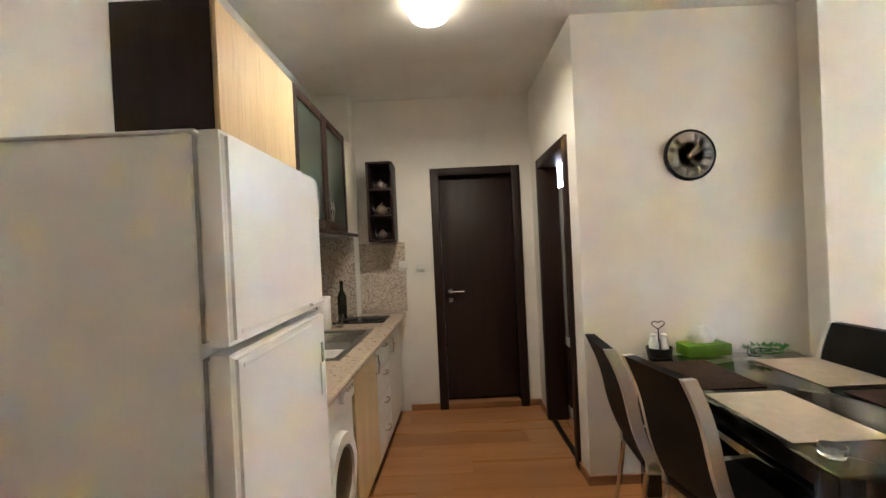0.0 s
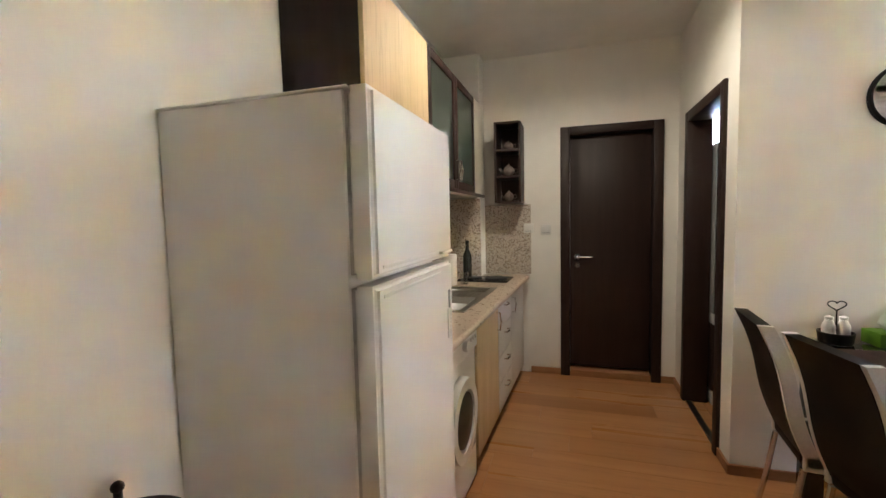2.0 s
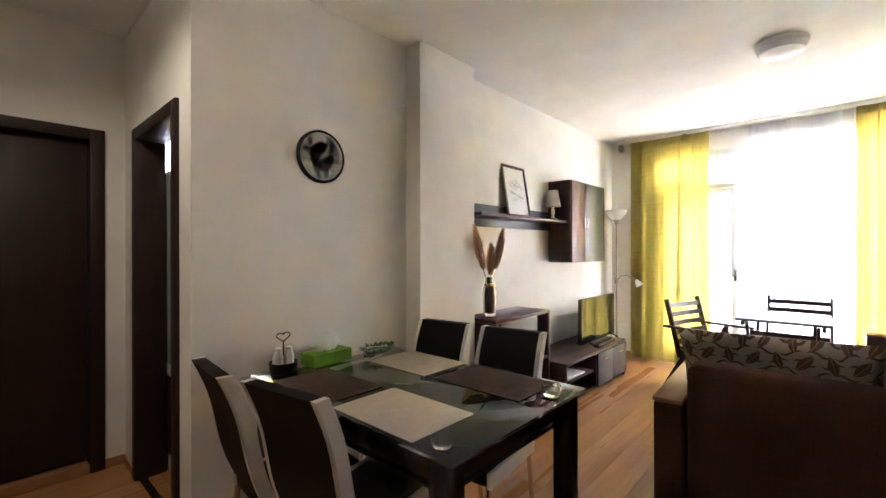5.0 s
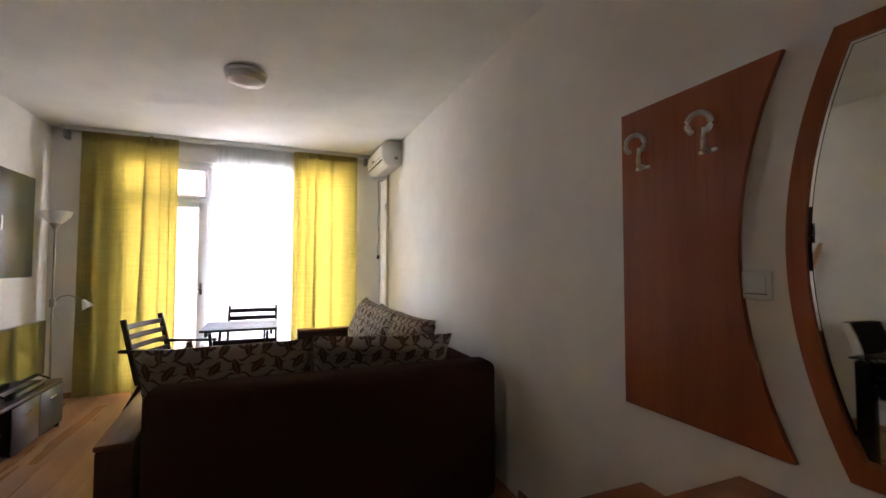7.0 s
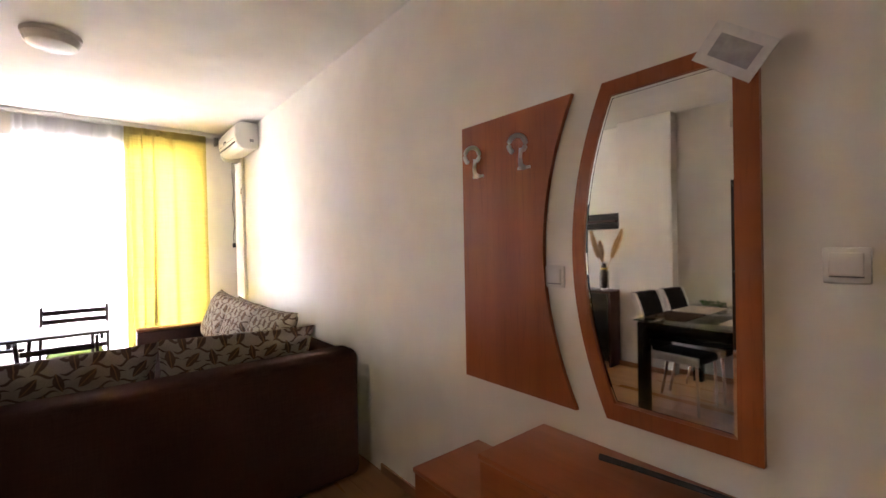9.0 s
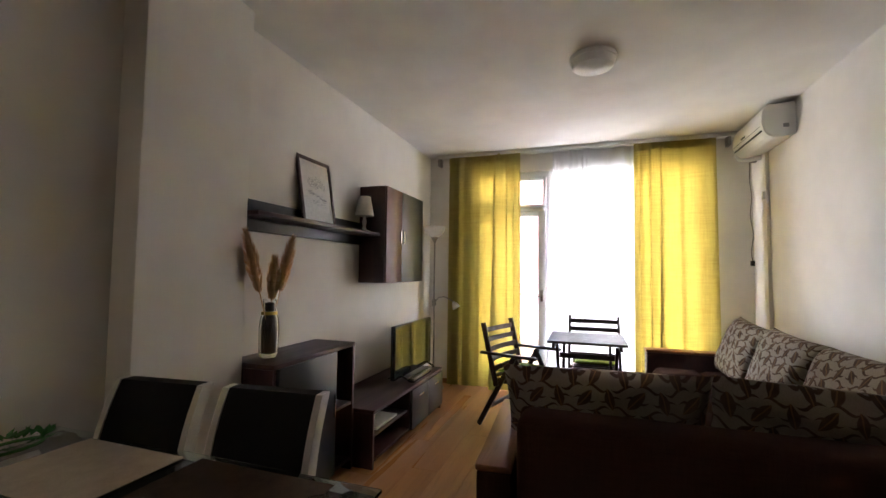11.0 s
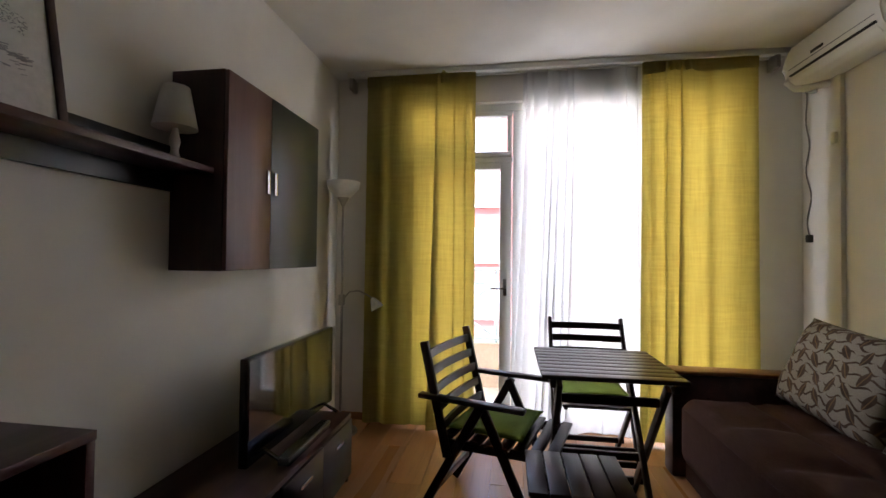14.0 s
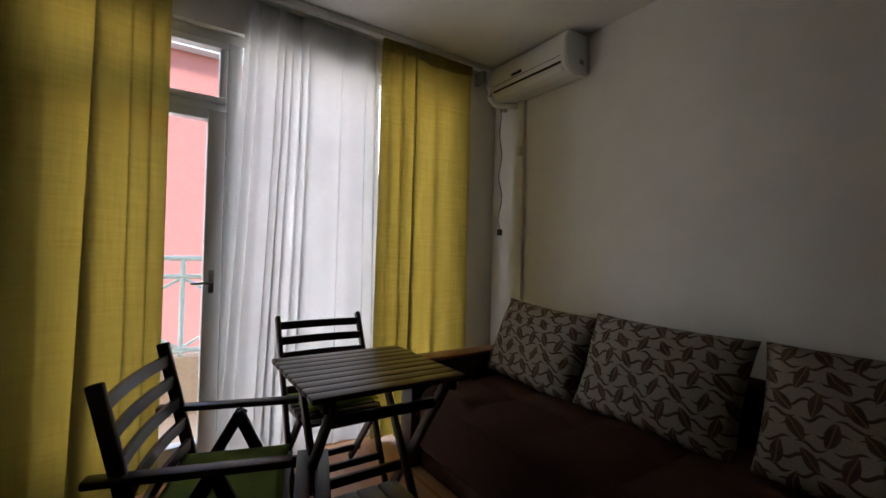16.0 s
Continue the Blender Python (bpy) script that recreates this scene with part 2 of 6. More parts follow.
CREAM = surface("cream_front", (0.72, 0.66, 0.55), rough=0.35, grain=60, bump=0.02)
WHITE_FRONT = surface("white_front", (0.76, 0.75, 0.72), rough=0.35, grain=60, bump=0.02)
ENAMEL = surface("fridge_enamel", (0.74, 0.72, 0.685), (0.725, 0.705, 0.67), 0.38, 240, bump=0.0, rough_var=0.02, tone=0.02)
PLASTIC = surface("white_plastic", (0.74, 0.73, 0.69), (0.72, 0.71, 0.67), 0.4, 80, bump=0.02, rough_var=0.03, tone=0.03)
PVC = surface("window_pvc", (0.78, 0.79, 0.78), (0.76, 0.77, 0.76), 0.35, 60, bump=0.02, rough_var=0.03, tone=0.03)
GASKET = surface("pale_grey_gasket", (0.48, 0.47, 0.45), rough=0.6, bump=0.0)
GREYSEAL = surface("grey_seal", (0.30, 0.30, 0.30), rough=0.6)
CHROME = surface("chrome", (0.72, 0.72, 0.72), (0.68, 0.68, 0.68), 0.14, 90, bump=0.0, metal=1.0, rough_var=0.05)
STEEL = surface("brushed_steel", (0.44, 0.42, 0.39), (0.36, 0.34, 0.315), 0.32, 120, (1, 0.05, 1), 0.1, 0.0005, metal=1.0)
SATIN = surface("satin_nickel", (0.80, 0.79, 0.77), (0.72, 0.71, 0.69), 0.34, 90, bump=0.0, metal=0.85, rough_var=0.05)
IRON = surface("black_iron", (0.02, 0.02, 0.02), rough=0.5, grain=90)
GRANITE = surface("speckled_worktop", (0.60, 0.50, 0.40), (0.33, 0.22, 0.14), 0.3, 110, bump=0.02, big=40)
MOSAIC = mosaic("pebble_mosaic")
FROST = glass("frosted_green_glass", (0.62, 0.78, 0.68), 0.35, True)
PANE = glass("window_glass", (1, 1, 1), 0.0)
TABLE_GLASS = glass("table_glass", (0.80, 0.92, 0.88), 0.02, True)
TABLE_GLASS.node_tree.nodes["Principled BSDF"].inputs["IOR"].default_value = 1.62
CLEAR = glass("clear_glass", (0.95, 0.97, 0.96), 0.0, True)
LEATHER = surface("black_leatherette", (0.011, 0.0095, 0.009), (0.008, 0.007, 0.0065), 0.52, 160, bump=0.25, dist=0.001, spec=0.10)
LEATHER_W = surface("white_leatherette", (0.70, 0.67, 0.62), rough=0.45, grain=160, bump=0.2, dist=0.001)
BLACK_LACQ = surface("black_lacquer", (0.014, 0.014, 0.015), (0.011, 0.011, 0.012), 0.2, 60, bump=0.0)
CLOCK_BLACK = surface("clock_dial_black", (0.012, 0.011, 0.011), rough=0.85, bump=0.02, spec=0.15)
GLAZED = surface("grey_glazed_pot", (0.13, 0.10, 0.085), rough=0.25, bump=0.0)
MAT_BEIGE = cloth("beige_woven_mat", (0.62, 0.55, 0.45), (0.50, 0.43, 0.34), weave=500)
MAT_DARK = cloth("brown_woven_mat", (0.09, 0.06, 0.045), (0.045, 0.03, 0.022), weave=500)
CURTAIN = cloth("mustard_linen", (0.58, 0.505, 0.21), (0.46, 0.39, 0.155), 0.66, 0.0, 110, 0.5)
SHEER = cloth("white_voile", (0.86, 0.86, 0.86), (0.80, 0.80, 0.80), 0.42, 0.13, 500, 0.1)
SOFA = cloth("brown_microfibre", (0.064, 0.029, 0.0195), (0.045, 0.0185, 0.0125), weave=350)
LEAVES = leaf_print("leaf_print_fabric")
GREEN_PAD = cloth("green_seat_pad", (0.20, 0.27, 0.055), (0.15, 0.21, 0.04), weave=300)
MIRROR = surface("mirror_silver", (0.90, 0.91, 0.90), (0.90, 0.91, 0.90), 0.02, 10, bump=0.0, metal=1.0, rough_var=0.0)
SCREEN = surface("tv_screen", (0.012, 0.012, 0.014), (0.011, 0.011, 0.013), 0.06, 20, bump=0.0, rough_var=0.02)
PAPER = surface("printed_paper", (0.78, 0.77, 0.74), rough=0.7, grain=40, bump=0.02)
INK = surface("grey_print", (0.42, 0.42, 0.43), (0.25, 0.25, 0.26), 0.7, 24, bump=0.0)
SHADE = cloth("lamp_shade", (0.80, 0.78, 0.74), (0.76, 0.74, 0.70), 0.35, weave=400)
OPAL = glow("lit_opal_glass", (1.0, 0.86, 0.64), 0.12)
OPAL_OFF = surface("opal_glass", (0.80, 0.79, 0.75), rough=0.3, bump=0.0)
PAMPAS = cloth("dried_pampas", (0.80, 0.57, 0.34), (0.68, 0.44, 0.23), 0.25, weave=200)
GREEN_CARD = surface("green_printed_card", (0.16, 0.33, 0.02), (0.10, 0.24, 0.015), 0.5, 22, bump=0.02)
LEAF_G = surface("artificial_leaf", (0.05, 0.22, 0.04), (0.03, 0.13, 0.02), 0.5, 60)
TISSUE = cloth("tissue_paper", (0.84, 0.83, 0.80), (0.80, 0.79, 0.76), 0.3)
BOTTLE = surface("dark_bottle", (0.015, 0.016, 0.010), rough=0.15, bump=0.0)
STONE = surface("dark_pebbles", (0.07, 0.05, 0.035), (0.03, 0.02, 0.015), 0.4, 60)
GOLD = surface("gold_band", (0.65, 0.45, 0.12), rough=0.3, metal=1.0, bump=0.0)
CORAL = surface("coral_render", (0.56, 0.215, 0.18), (0.52, 0.195, 0.16), 0.9, 30, bump=0.2)
SANDY = surface("sand_render", (0.62, 0.47, 0.32), rough=0.9, grain=30)
CONCRETE = surface("street_paving", (0.30, 0.28, 0.26), rough=0.9, grain=12)
RAILPAINT = surface("pale_green_rail", (0.55, 0.66, 0.60), rough=0.5)
WINDARK = surface("far_window", (0.32, 0.32, 0.32), rough=0.25, bump=0.0)
RED_CORD = surface("grey_cable", (0.20, 0.18, 0.16), rough=0.6)


# ---- building helpers ----
def box(bm, lo, hi, bevel=0.0, m=None):
    lo, hi = [min(a, b) for a, b in zip(lo, hi)], [max(a, b) for a, b in zip(lo, hi)]
    mat4 = Matrix.Translation([(a + b) / 2 for a, b in zip(lo, hi)]) @ Matrix.Diagonal([max(b - a, 1e-4) for a, b in zip(lo, hi)] + [1])
    r = bmesh.ops.create_cube(bm, size=1, matrix=(m or Matrix()) @ mat4)
    if bevel:
        es = list({e for v in r["verts"] for e in v.link_edges})
        bmesh.ops.bevel(bm, geom=es, offset=bevel, segments=2, profile=0.5, affect='EDGES')
    return bm


def bx(lo, hi, bevel=0.0, m=None):
    return box(bmesh.new(), lo, hi, bevel, m)


def rod(bm, a, b, r, seg=12, r2=None):
    a, b = Vector(a), Vector(b)
    d = b - a
    m = Matrix.Translation((a + b) / 2) @ d.to_track_quat('Z', 'Y').to_matrix().to_4x4()
    bmesh.ops.create_cone(bm, cap_ends=True, segments=seg, radius1=r, radius2=r if r2 is None else r2, depth=d.length, matrix=m)
    return bm


def bar(bm, a, b, w, h, bevel=0.003, up=(0, 0, 1)):
    """A squared bar from a to b; h is measured along up, w across it."""
    a, b = Vector(a), Vector(b)
    y = (b - a).normalized()
    z = Vector(up)
    z = (z - y * z.dot(y)).normalized()
    x = y.cross(z)
    m = Matrix((x, y, z)).transposed().to_4x4()
    m.translation = (a + b) / 2
    L = (b - a).length
    return box(bm, (-w / 2, -L / 2, -h / 2), (w / 2, L / 2, h / 2), bevel, m)


def tube(bm, pts, r, seg=8):
    """A round bar that follows points."""
    pts = [Vector(p) for p in pts]
    rings = []
    for i, p in enumerate(pts):
        d = (pts[min(i + 1, len(pts) - 1)] - pts[max(i - 1, 0)]).normalized()
        q = d.to_track_quat('Z', 'Y')
        rr = r[i] if isinstance(r, (list, tuple)) else r
        rings.append([bm.verts.new(p + q @ Vector((rr * math.cos(a), rr * math.sin(a), 0))) for a in [2 * math.pi * k / seg for k in range(seg)]])
    for A, B in zip(rings, rings[1:]):
        for k in range(seg):
            bm.faces.new((A[k], A[(k + 1) % seg], B[(k + 1) % seg], B[k]))
    bm.faces.new(rings[0][::-1])
    bm.faces.new(rings[-1])
    return bm


def lathe(bm, prof, seg=28, at=(0, 0, 0)):
    """Turns a profile of (radius, height) about the upright axis."""
    rings = []
    for r, z in prof:
        rings.append([bm.verts.new((at[0] + max(r, 1e-4) * math.cos(2 * math.pi * k / seg), at[1] + max(r, 1e-4) * math.sin(2 * math.pi * k / seg), at[2] + z)) for k in range(seg)])
    for A, B in zip(rings, rings[1:]):
        for k in range(seg):
            bm.faces.new((A[k], A[(k + 1) % seg], B[(k + 1) % seg], B[k]))
    if prof[0][0] > 1e-3:
        bm.faces.new(rings[0][::-1])
    if prof[-1][0] > 1e-3:
        bm.faces.new(rings[-1])
    return bm


def slab(bm, outline, y0, y1):
    """Extrudes an outline of (x, z) between two depths y."""
    A = [bm.verts.new((x, y0, z)) for x, z in outline]
    B = [bm.verts.new((x, y1, z)) for x, z in outline]
    n = len(A)
    bm.faces.new(A)
    bm.faces.new(B[::-1])
    for k in range(n):
        bm.faces.new((A[k], B[k], B[(k + 1) % n], A[(k + 1) % n]))
    return bm


def cushion(w, h, t, n=14, seed=0, sag=0.012):
    """A stuffed pillow, w wide (x), h high (z) and t thick (y), standing on z = 0."""
    bm = bmesh.new()
    rng = random.Random(seed)
    ph = [rng.uniform(0, 6.28) for _ in range(4)]
    grids = []
    for side in (-1, 1):
        g = []
        for i in range(n + 1):
            row = []
            for j in range(n + 1):
                u, v = 2 * i / n - 1, 2 * j / n - 1
                full = ((1 - abs(u) ** 2.6) * (1 - abs(v) ** 2.6)) ** 0.42
                inset = 1 - 0.05 * (1 - abs(v) ** 2) * abs(u) ** 3
                inz = 1 - 0.05 * (1 - abs(u) ** 2) * abs(v) ** 3
                wob = sag * (math.sin(3 * u + ph[0]) * math.sin(2.5 * v + ph[1]) + 0.5 * math.sin(7 * u + ph[2]) * math.sin(6 * v + ph[3])) * full
                row.append((u * w / 2 * inset, side * (t / 2 * full) + wob, h / 2 + v * h / 2 * inz))
            g.append(row)
        grids.append(g)
    keys = {}

    def vert(s, i, j):
        k = (0 if i in (0, n) or j in (0, n) else s, i, j)
        if k not in keys:
            keys[k] = bm.verts.new(grids[s][i][j])
        return keys[k]
    for s in (0, 1):
        for i in range(n):
            for j in range(n):
                q = [vert(s, i, j), vert(s, i + 1, j), vert(s, i + 1, j + 1), vert(s, i, j + 1)]
                bm.faces.new(q if s == 0 else q[::-1])
    return bm


def puffy(lo, hi, r=0.06, n=10, bumpy=0.0, seed=0):
    """An upholstered block with well rounded edges."""
    bm = bx(lo, hi)
    bmesh.ops.bevel(bm, geom=list(bm.edges), offset=r, segments=4, profile=0.5, affect='EDGES')
    if bumpy:
        bmesh.ops.subdivide_edges(bm, edges=[e for e in bm.edges if e.calc_length() > 0.2], cuts=9, use_grid_fill=True)
        for v in bm.verts:
            k = noise.noise(Vector((v.co.x * 3.1 + seed, v.co.y * 3.1, v.co.z * 2)))
            v.co.z += bumpy * k
    return bm


def mesh_of(name, bm, material, smooth=False):
    bmesh.ops.recalc_face_normals(bm, faces=bm.faces)
    me = bpy.data.meshes.new(name)
    bm.to_mesh(me)
    bm.free()
    me.materials.append(material)
    if smooth:
        me.polygons.foreach_set("use_smooth", [True] * len(me.polygons))
        if smooth != 'all':
            me.set_sharp_from_angle(angle=radians(40))
    return me


def part(name, bm, material, parent, label="", smooth=True):
    ob = new(name, mesh_of(name, bm, material, smooth))
    ob.parent = parent
    return tagged(ob, label)


def thing(name, label, category, m=None, group=""):
    ob = new(name)
    ob.empty_display_size = 0.1
    ob.matrix_world = m or Matrix()
    return tagged(ob, label, category, group)


def solo(name, bm, material, label, category, m=None, group="", kind="", smooth=True):
    ob = new(name, mesh_of(name, bm, material, smooth))
    ob.matrix_world = m or Matrix()
    return tagged(ob, label, category, group, kind)


def setting(name, bm, material, label="", smooth=False, parent=None):
    ob = new(name, mesh_of(name, bm, material, smooth))
    ob.parent = parent
    return tagged(ob, label, "", "", "structure")


# ---- the rooms ----
H = 2.72            # ceiling height
S, N, E_ = -0.655, 2.742, 6.17     # south wall, north wall, window wall
KY, KX = 3.99, 1.195               # end wall of the kitchen, wall of the bathroom door
KW = -0.634                        # kitchen wall
KIT = pose(KW, 2.345, 0)           # kitchen wall: x out of the wall, y along it
KLOW = pose(KW + 0.016, 2.345, 0, 0, 0, -2.6)     # the lower units stand slightly askew


def wall_with_hole(along, a0, a1, face, back, holes, z1=H):
    """A wall along one axis from a0 to a1, between two depths, with openings (from, to, bottom, top)."""
    bm = bmesh.new()

    def piece(p, q, z0, zz):
        if q - p < 1e-4 or zz - z0 < 1e-4:
            return
        if along == 'x':
            box(bm, (p, min(face, back), z0), (q, max(face, back), zz))
        else:
            box(bm, (min(face, back), p, z0), (max(face, back), q, zz))
    at = a0
    for p, q, z0, zz in sorted(holes):
        piece(at, p, 0, z1)
        piece(p, q, 0, z0)
        piece(p, q, zz, z1)
        at = q
    piece(at, a1, 0, z1)
    return bm


W0, W1 = -0.20, 2.20                # balcony opening in the window wall
WTOP = 2.49
setting("wall_east", wall_with_hole('y', S - 0.2, N + 0.2, E_, E_ + 0.26, [(W0, W1, 0.0, WTOP)]), PAINT, "white painted window wall")
setting("wall_south", wall_with_hole('x', -1.1, E_, S, S - 0.2, [(-0.34, 0.50, 0, 2.05)]), PAINT, "white painted long wall")
setting("wall_north", bx((3.0, N, 0), (E_, N + 0.2, H)), PAINT, "white painted wall behind the television")
setting("wall_clock", bx((KX + 0.12, 2.746, 0), (3.0, 2.90, H)), PAINT, "white painted wall with the clock")
setting("pilaster", bx((2.49, 2.605, 0), (3.062, 2.744, H), 0.004), PAINT, "shallow white painted pilaster")
setting("wall_bathroom", wall_with_hole('y', 2.746, KY, KX, KX + 0.12, [(2.965, 3.665, 0, 2.02)]), PAINT, "white painted wall with the bathroom door")
setting("wall_end", wall_with_hole('x', -1.1, 3.4, KY, KY + 0.2, [(0.375, 1.03, 0, 2.045), (1.40, 1.78, 1.86, 2.35)]), PAINT, "white painted end wall of the kitchen")
ww = bx((-0.25, -3.3, 0), (0, 1.9, H))
wwo = setting("wall_west", ww, PAINT, "white painted kitchen wall")
wwo.matrix_world = KIT
setting("corner_shaft", bx((-0.7, 3.80, 0), (-0.335, KY - 0.002, H), 0.003), PAINT, "painted pipe shaft in the kitchen corner")
setting("corner_chase", bx((5.83, S + 0.002, 0), (E_ - 0.002, S + 0.030, H), 0.003), PAINT, "painted boxing in the room corner")
setting("ceiling", bx((-1.2, S - 0.2, H), (E_ + 0.26, KY + 0.2, H + 0.15)), CEIL, "matt white ceiling")

# plain small room behind the bathroom door
setting("wall_back_room_east", bx((3.0, 2.90, 0), (3.15, KY, H)), PAINT)
# unseen slabs added behind two door leaves to stop daylight leaking round them
setting("entry_light_stop", bx((-0.338, S - 0.19, 0), (0.498, S - 0.125, 2.048)), PAINT)
setting("hall_light_stop", bx((0.377, KY + 0.105, 0), (1.028, KY + 0.19, 2.043)), PAINT)

floor = setting("floor", bx((-1.2, S - 0.2, -0.12), (E_ + 0.26, KY + 0.6, -0.006)), SUBFLOOR, "oak laminate floor")

# skirting of oak laminate
for nm, lo, hi in (("baseboard_south", (0.56, S, 0), (2.9, S + 0.014, 0.055)),
                   ("baseboard_end", (0.06, KY - 0.014, 0), (0.31, KY, 0.055)),
                   ("baseboard_end_east", (1.09, KY - 0.014, 0), (KX, KY, 0.055)),
                   ("baseboard_bathroom", (KX - 0.014, 2.746, 0), (KX, 2.905, 0.055)),
                   ("baseboard_bathroom_far", (KX - 0.014, 3.725, 0), (KX, KY - 0.016, 0.055)),
                   ("baseboard_clock", (KX - 0.014, 2.732, 0), (2.49, 2.746, 0.055)),
                   ("baseboard_pilaster", (2.476, 2.591, 0), (3.07, 2.605, 0.055)),
                   ("baseboard_north", (5.3, N - 0.014, 0), (E_, N, 0.055)),
                   ("baseboard_east_n", (E_ - 0.014, W1, 0), (E_, N - 0.016, 0.055)),
                   ("baseboard_east_s", (E_ - 0.014, S + 0.032, 0), (E_, W0, 0.055))):
    setting(nm, bx(lo, hi, 0.003), SKIRT, "oak laminate skirting")
bw = setting("baseboard_west", bx((0, -3.0, 0), (0.014, -1.16, 0.055), 0.003), SKIRT, "oak laminate skirting")
bw.matrix_world = KIT


# ---- doors ----
def handle_set(parent, at, out, side):
    """A lever on a rosette with a key rosette below; out: the way it stands off, side: the way the lever points."""
    o, s = Vector(out), Vector(side)
    p = Vector(at)
    hb = bmesh.new()
    rod(hb, p, p + o * 0.008, 0.024, 18)
    rod(hb, p, p + o * 0.05, 0.009)
    tube(hb, [p + o * 0.046, p + o * 0.052 + s * 0.02, p + o * 0.05 + s * 0.12], 0.008)
    rod(hb, p - Vector((0, 0, 0.075)), p - Vector((0, 0, 0.075)) + o * 0.008, 0.022, 18)
    part("door_handle", hb, CHROME, parent, "brushed chrome lever handle")


d1 = thing("door_1", "closed dark wenge interior door with frame", "door", pose(0, KY, 0))
tagged(d1, kind="structure")
part("frame_left", bx((0.31, -0.022, 0), (0.385, 0.10, 2.1), 0.004), WENGE, d1)
part("frame_right", bx((1.018, -0.022, 0), (1.09, 0.10, 2.1), 0.004), WENGE, d1)
part("frame_head", bx((0.385, -0.022, 2.035), (1.018, 0.10, 2.1), 0.004), WENGE_X, d1)
leaf1 = part("door_leaf", bx((0.388, 0.055, 0.075), (1.015, 0.095, 2.032), 0.003), WENGE, d1, "plain wenge veneer leaf")
part("threshold", bx((0.388, -0.02, 0.0), (1.015, 0.14, 0.055), 0.004), SKIRT, d1, "oak laminate threshold")
handle_set(leaf1, (0.445, 0.055, 1.02), (0, -1, 0), (1, 0, 0))

d2 = thing("door_2", "open dark wenge bathroom door with frame", "door", pose(KX, 0, 0))
tagged(d2, kind="structure")
part("frame_near", bx((-0.02, 2.905, 0), (0.14, 2.972, 2.075), 0.004), WENGE, d2)
part("frame_far", bx((-0.02, 3.655, 0), (0.14, 3.722, 2.075), 0.004), WENGE, d2)
part("frame_head", bx((-0.02, 2.972, 2.008), (0.14, 3.655, 2.075), 0.004), WENGE, d2)
leaf2 = part("door_leaf", bx((0, -0.64, 0.012), (0.04, 0, 2.0), 0.003), WENGE, d2, "plain wenge veneer leaf standing open")
leaf2.matrix_local = pose(0.146, 2.935, 0, 0, 0, 90)
handle_set(leaf2, (0.0, -0.58, 1.02), (-1, 0, 0), (0, 1, 0))
part("threshold_strip", bx((0.0, 2.972, 0.001), (0.04, 3.655, 0.008)), STEEL, d2, "aluminium floor strip")

d3 = thing("door_3", "dark wenge entrance door with frame", "door", pose(0, S, 0))
tagged(d3, kind="structure")
part("frame_left", bx((0.492, -0.12, 0), (0.56, 0.022, 2.11), 0.004), WENGE, d3)
part("frame_right", bx((-0.40, -0.12, 0), (-0.332, 0.022, 2.11), 0.004), WENGE, d3)
part("frame_head", bx((-0.332, -0.12, 2.042), (0.492, 0.022, 2.11), 0.004), WENGE_X, d3)
leaf3 = part("door_leaf", bx((-0.33, -0.10, 0.01), (0.49, -0.05, 2.04), 0.003), WENGE, d3)
handle_set(leaf3, (-0.26, -0.05, 1.02), (0, 1, 0), (1, 0, 0))

# ---- balcony window ----
wx = 6.245
win = thing("window_1", "white plastic balcony door with transom and side pane", "window", pose(wx, 0, 0))
tagged(win, kind="structure")


def pvc(name, y0, y1, z0, z1, x0=-0.03, x1=0.04, parent=win):
    return part(name, bx((x0, y0, z0), (x1, y1, z1), 0.006), PVC, parent)


pvc("frame_south", W0, W0 + 0.06, 0.0, WTOP)
pvc("frame_north", W1 - 0.06, W1, 0.0, WTOP)
pvc("frame_head", W0 + 0.06, W1 - 0.06, WTOP - 0.06, WTOP)
pvc("frame_foot", W0 + 0.06, W1 - 0.06, 0.0, 0.06)
pvc("mullion", 1.27, 1.345, 0.06, WTOP - 0.06)
pvc("mullion", 0.40, 0.46, 0.06, WTOP - 0.06)
pvc("transom", 1.345, W1 - 0.06, 2.035, 2.075)
for nm, y0, y1, z0, z1 in (("top_light_foot", 1.35, 2.135, 2.078, 2.112), ("top_light_head", 1.35, 2.135, 2.39, 2.428), ("top_light_south", 1.35, 1.388, 2.113, 2.389), ("top_light_north", 2.097, 2.135, 2.113, 2.389)):
    pvc(nm, y0, y1, z0, z1, -0.04, 0.03)
pd = part("door_sash", bx((-0.045, 1.35, 0.07), (0.03, 1.44, 2.03), 0.008), PVC, win, "white balcony door sash")
for nm, a in (("sash_north", (2.04, 2.135, 0.07, 2.03)), ("sash_head", (1.44, 2.04, 1.975, 2.03)), ("sash_foot", (1.44, 2.04, 0.07, 0.17))):
    pvc(nm, a[0], a[1], a[2], a[3], -0.045, 0.03, pd)
for nm, y0, y1, z0, z1 in (("pane", 1.44, 2.04, 0.17, 1.975), ("pane", 1.388, 2.097, 2.112, 2.39), ("pane", 0.46, 1.27, 0.06, 2.43), ("pane", -0.14, 0.40, 0.06, 2.43)):
    g = part(nm, bx((0.0, y0, z0), (0.006, y1, z1)), PANE, win, smooth=False)
    g.visible_shadow = False
hb = bmesh.new()
box(hb, (-0.058, 1.385, 1.0), (-0.045, 1.412, 1.13), 0.004)
tube(hb, [(-0.05, 1.398, 1.06), (-0.095, 1.398, 1.06), (-0.1, 1.41, 1.06), (-0.1, 1.50, 1.058)], 0.008)
part("handle", hb, CHROME, pd, "silver balcony door lever")


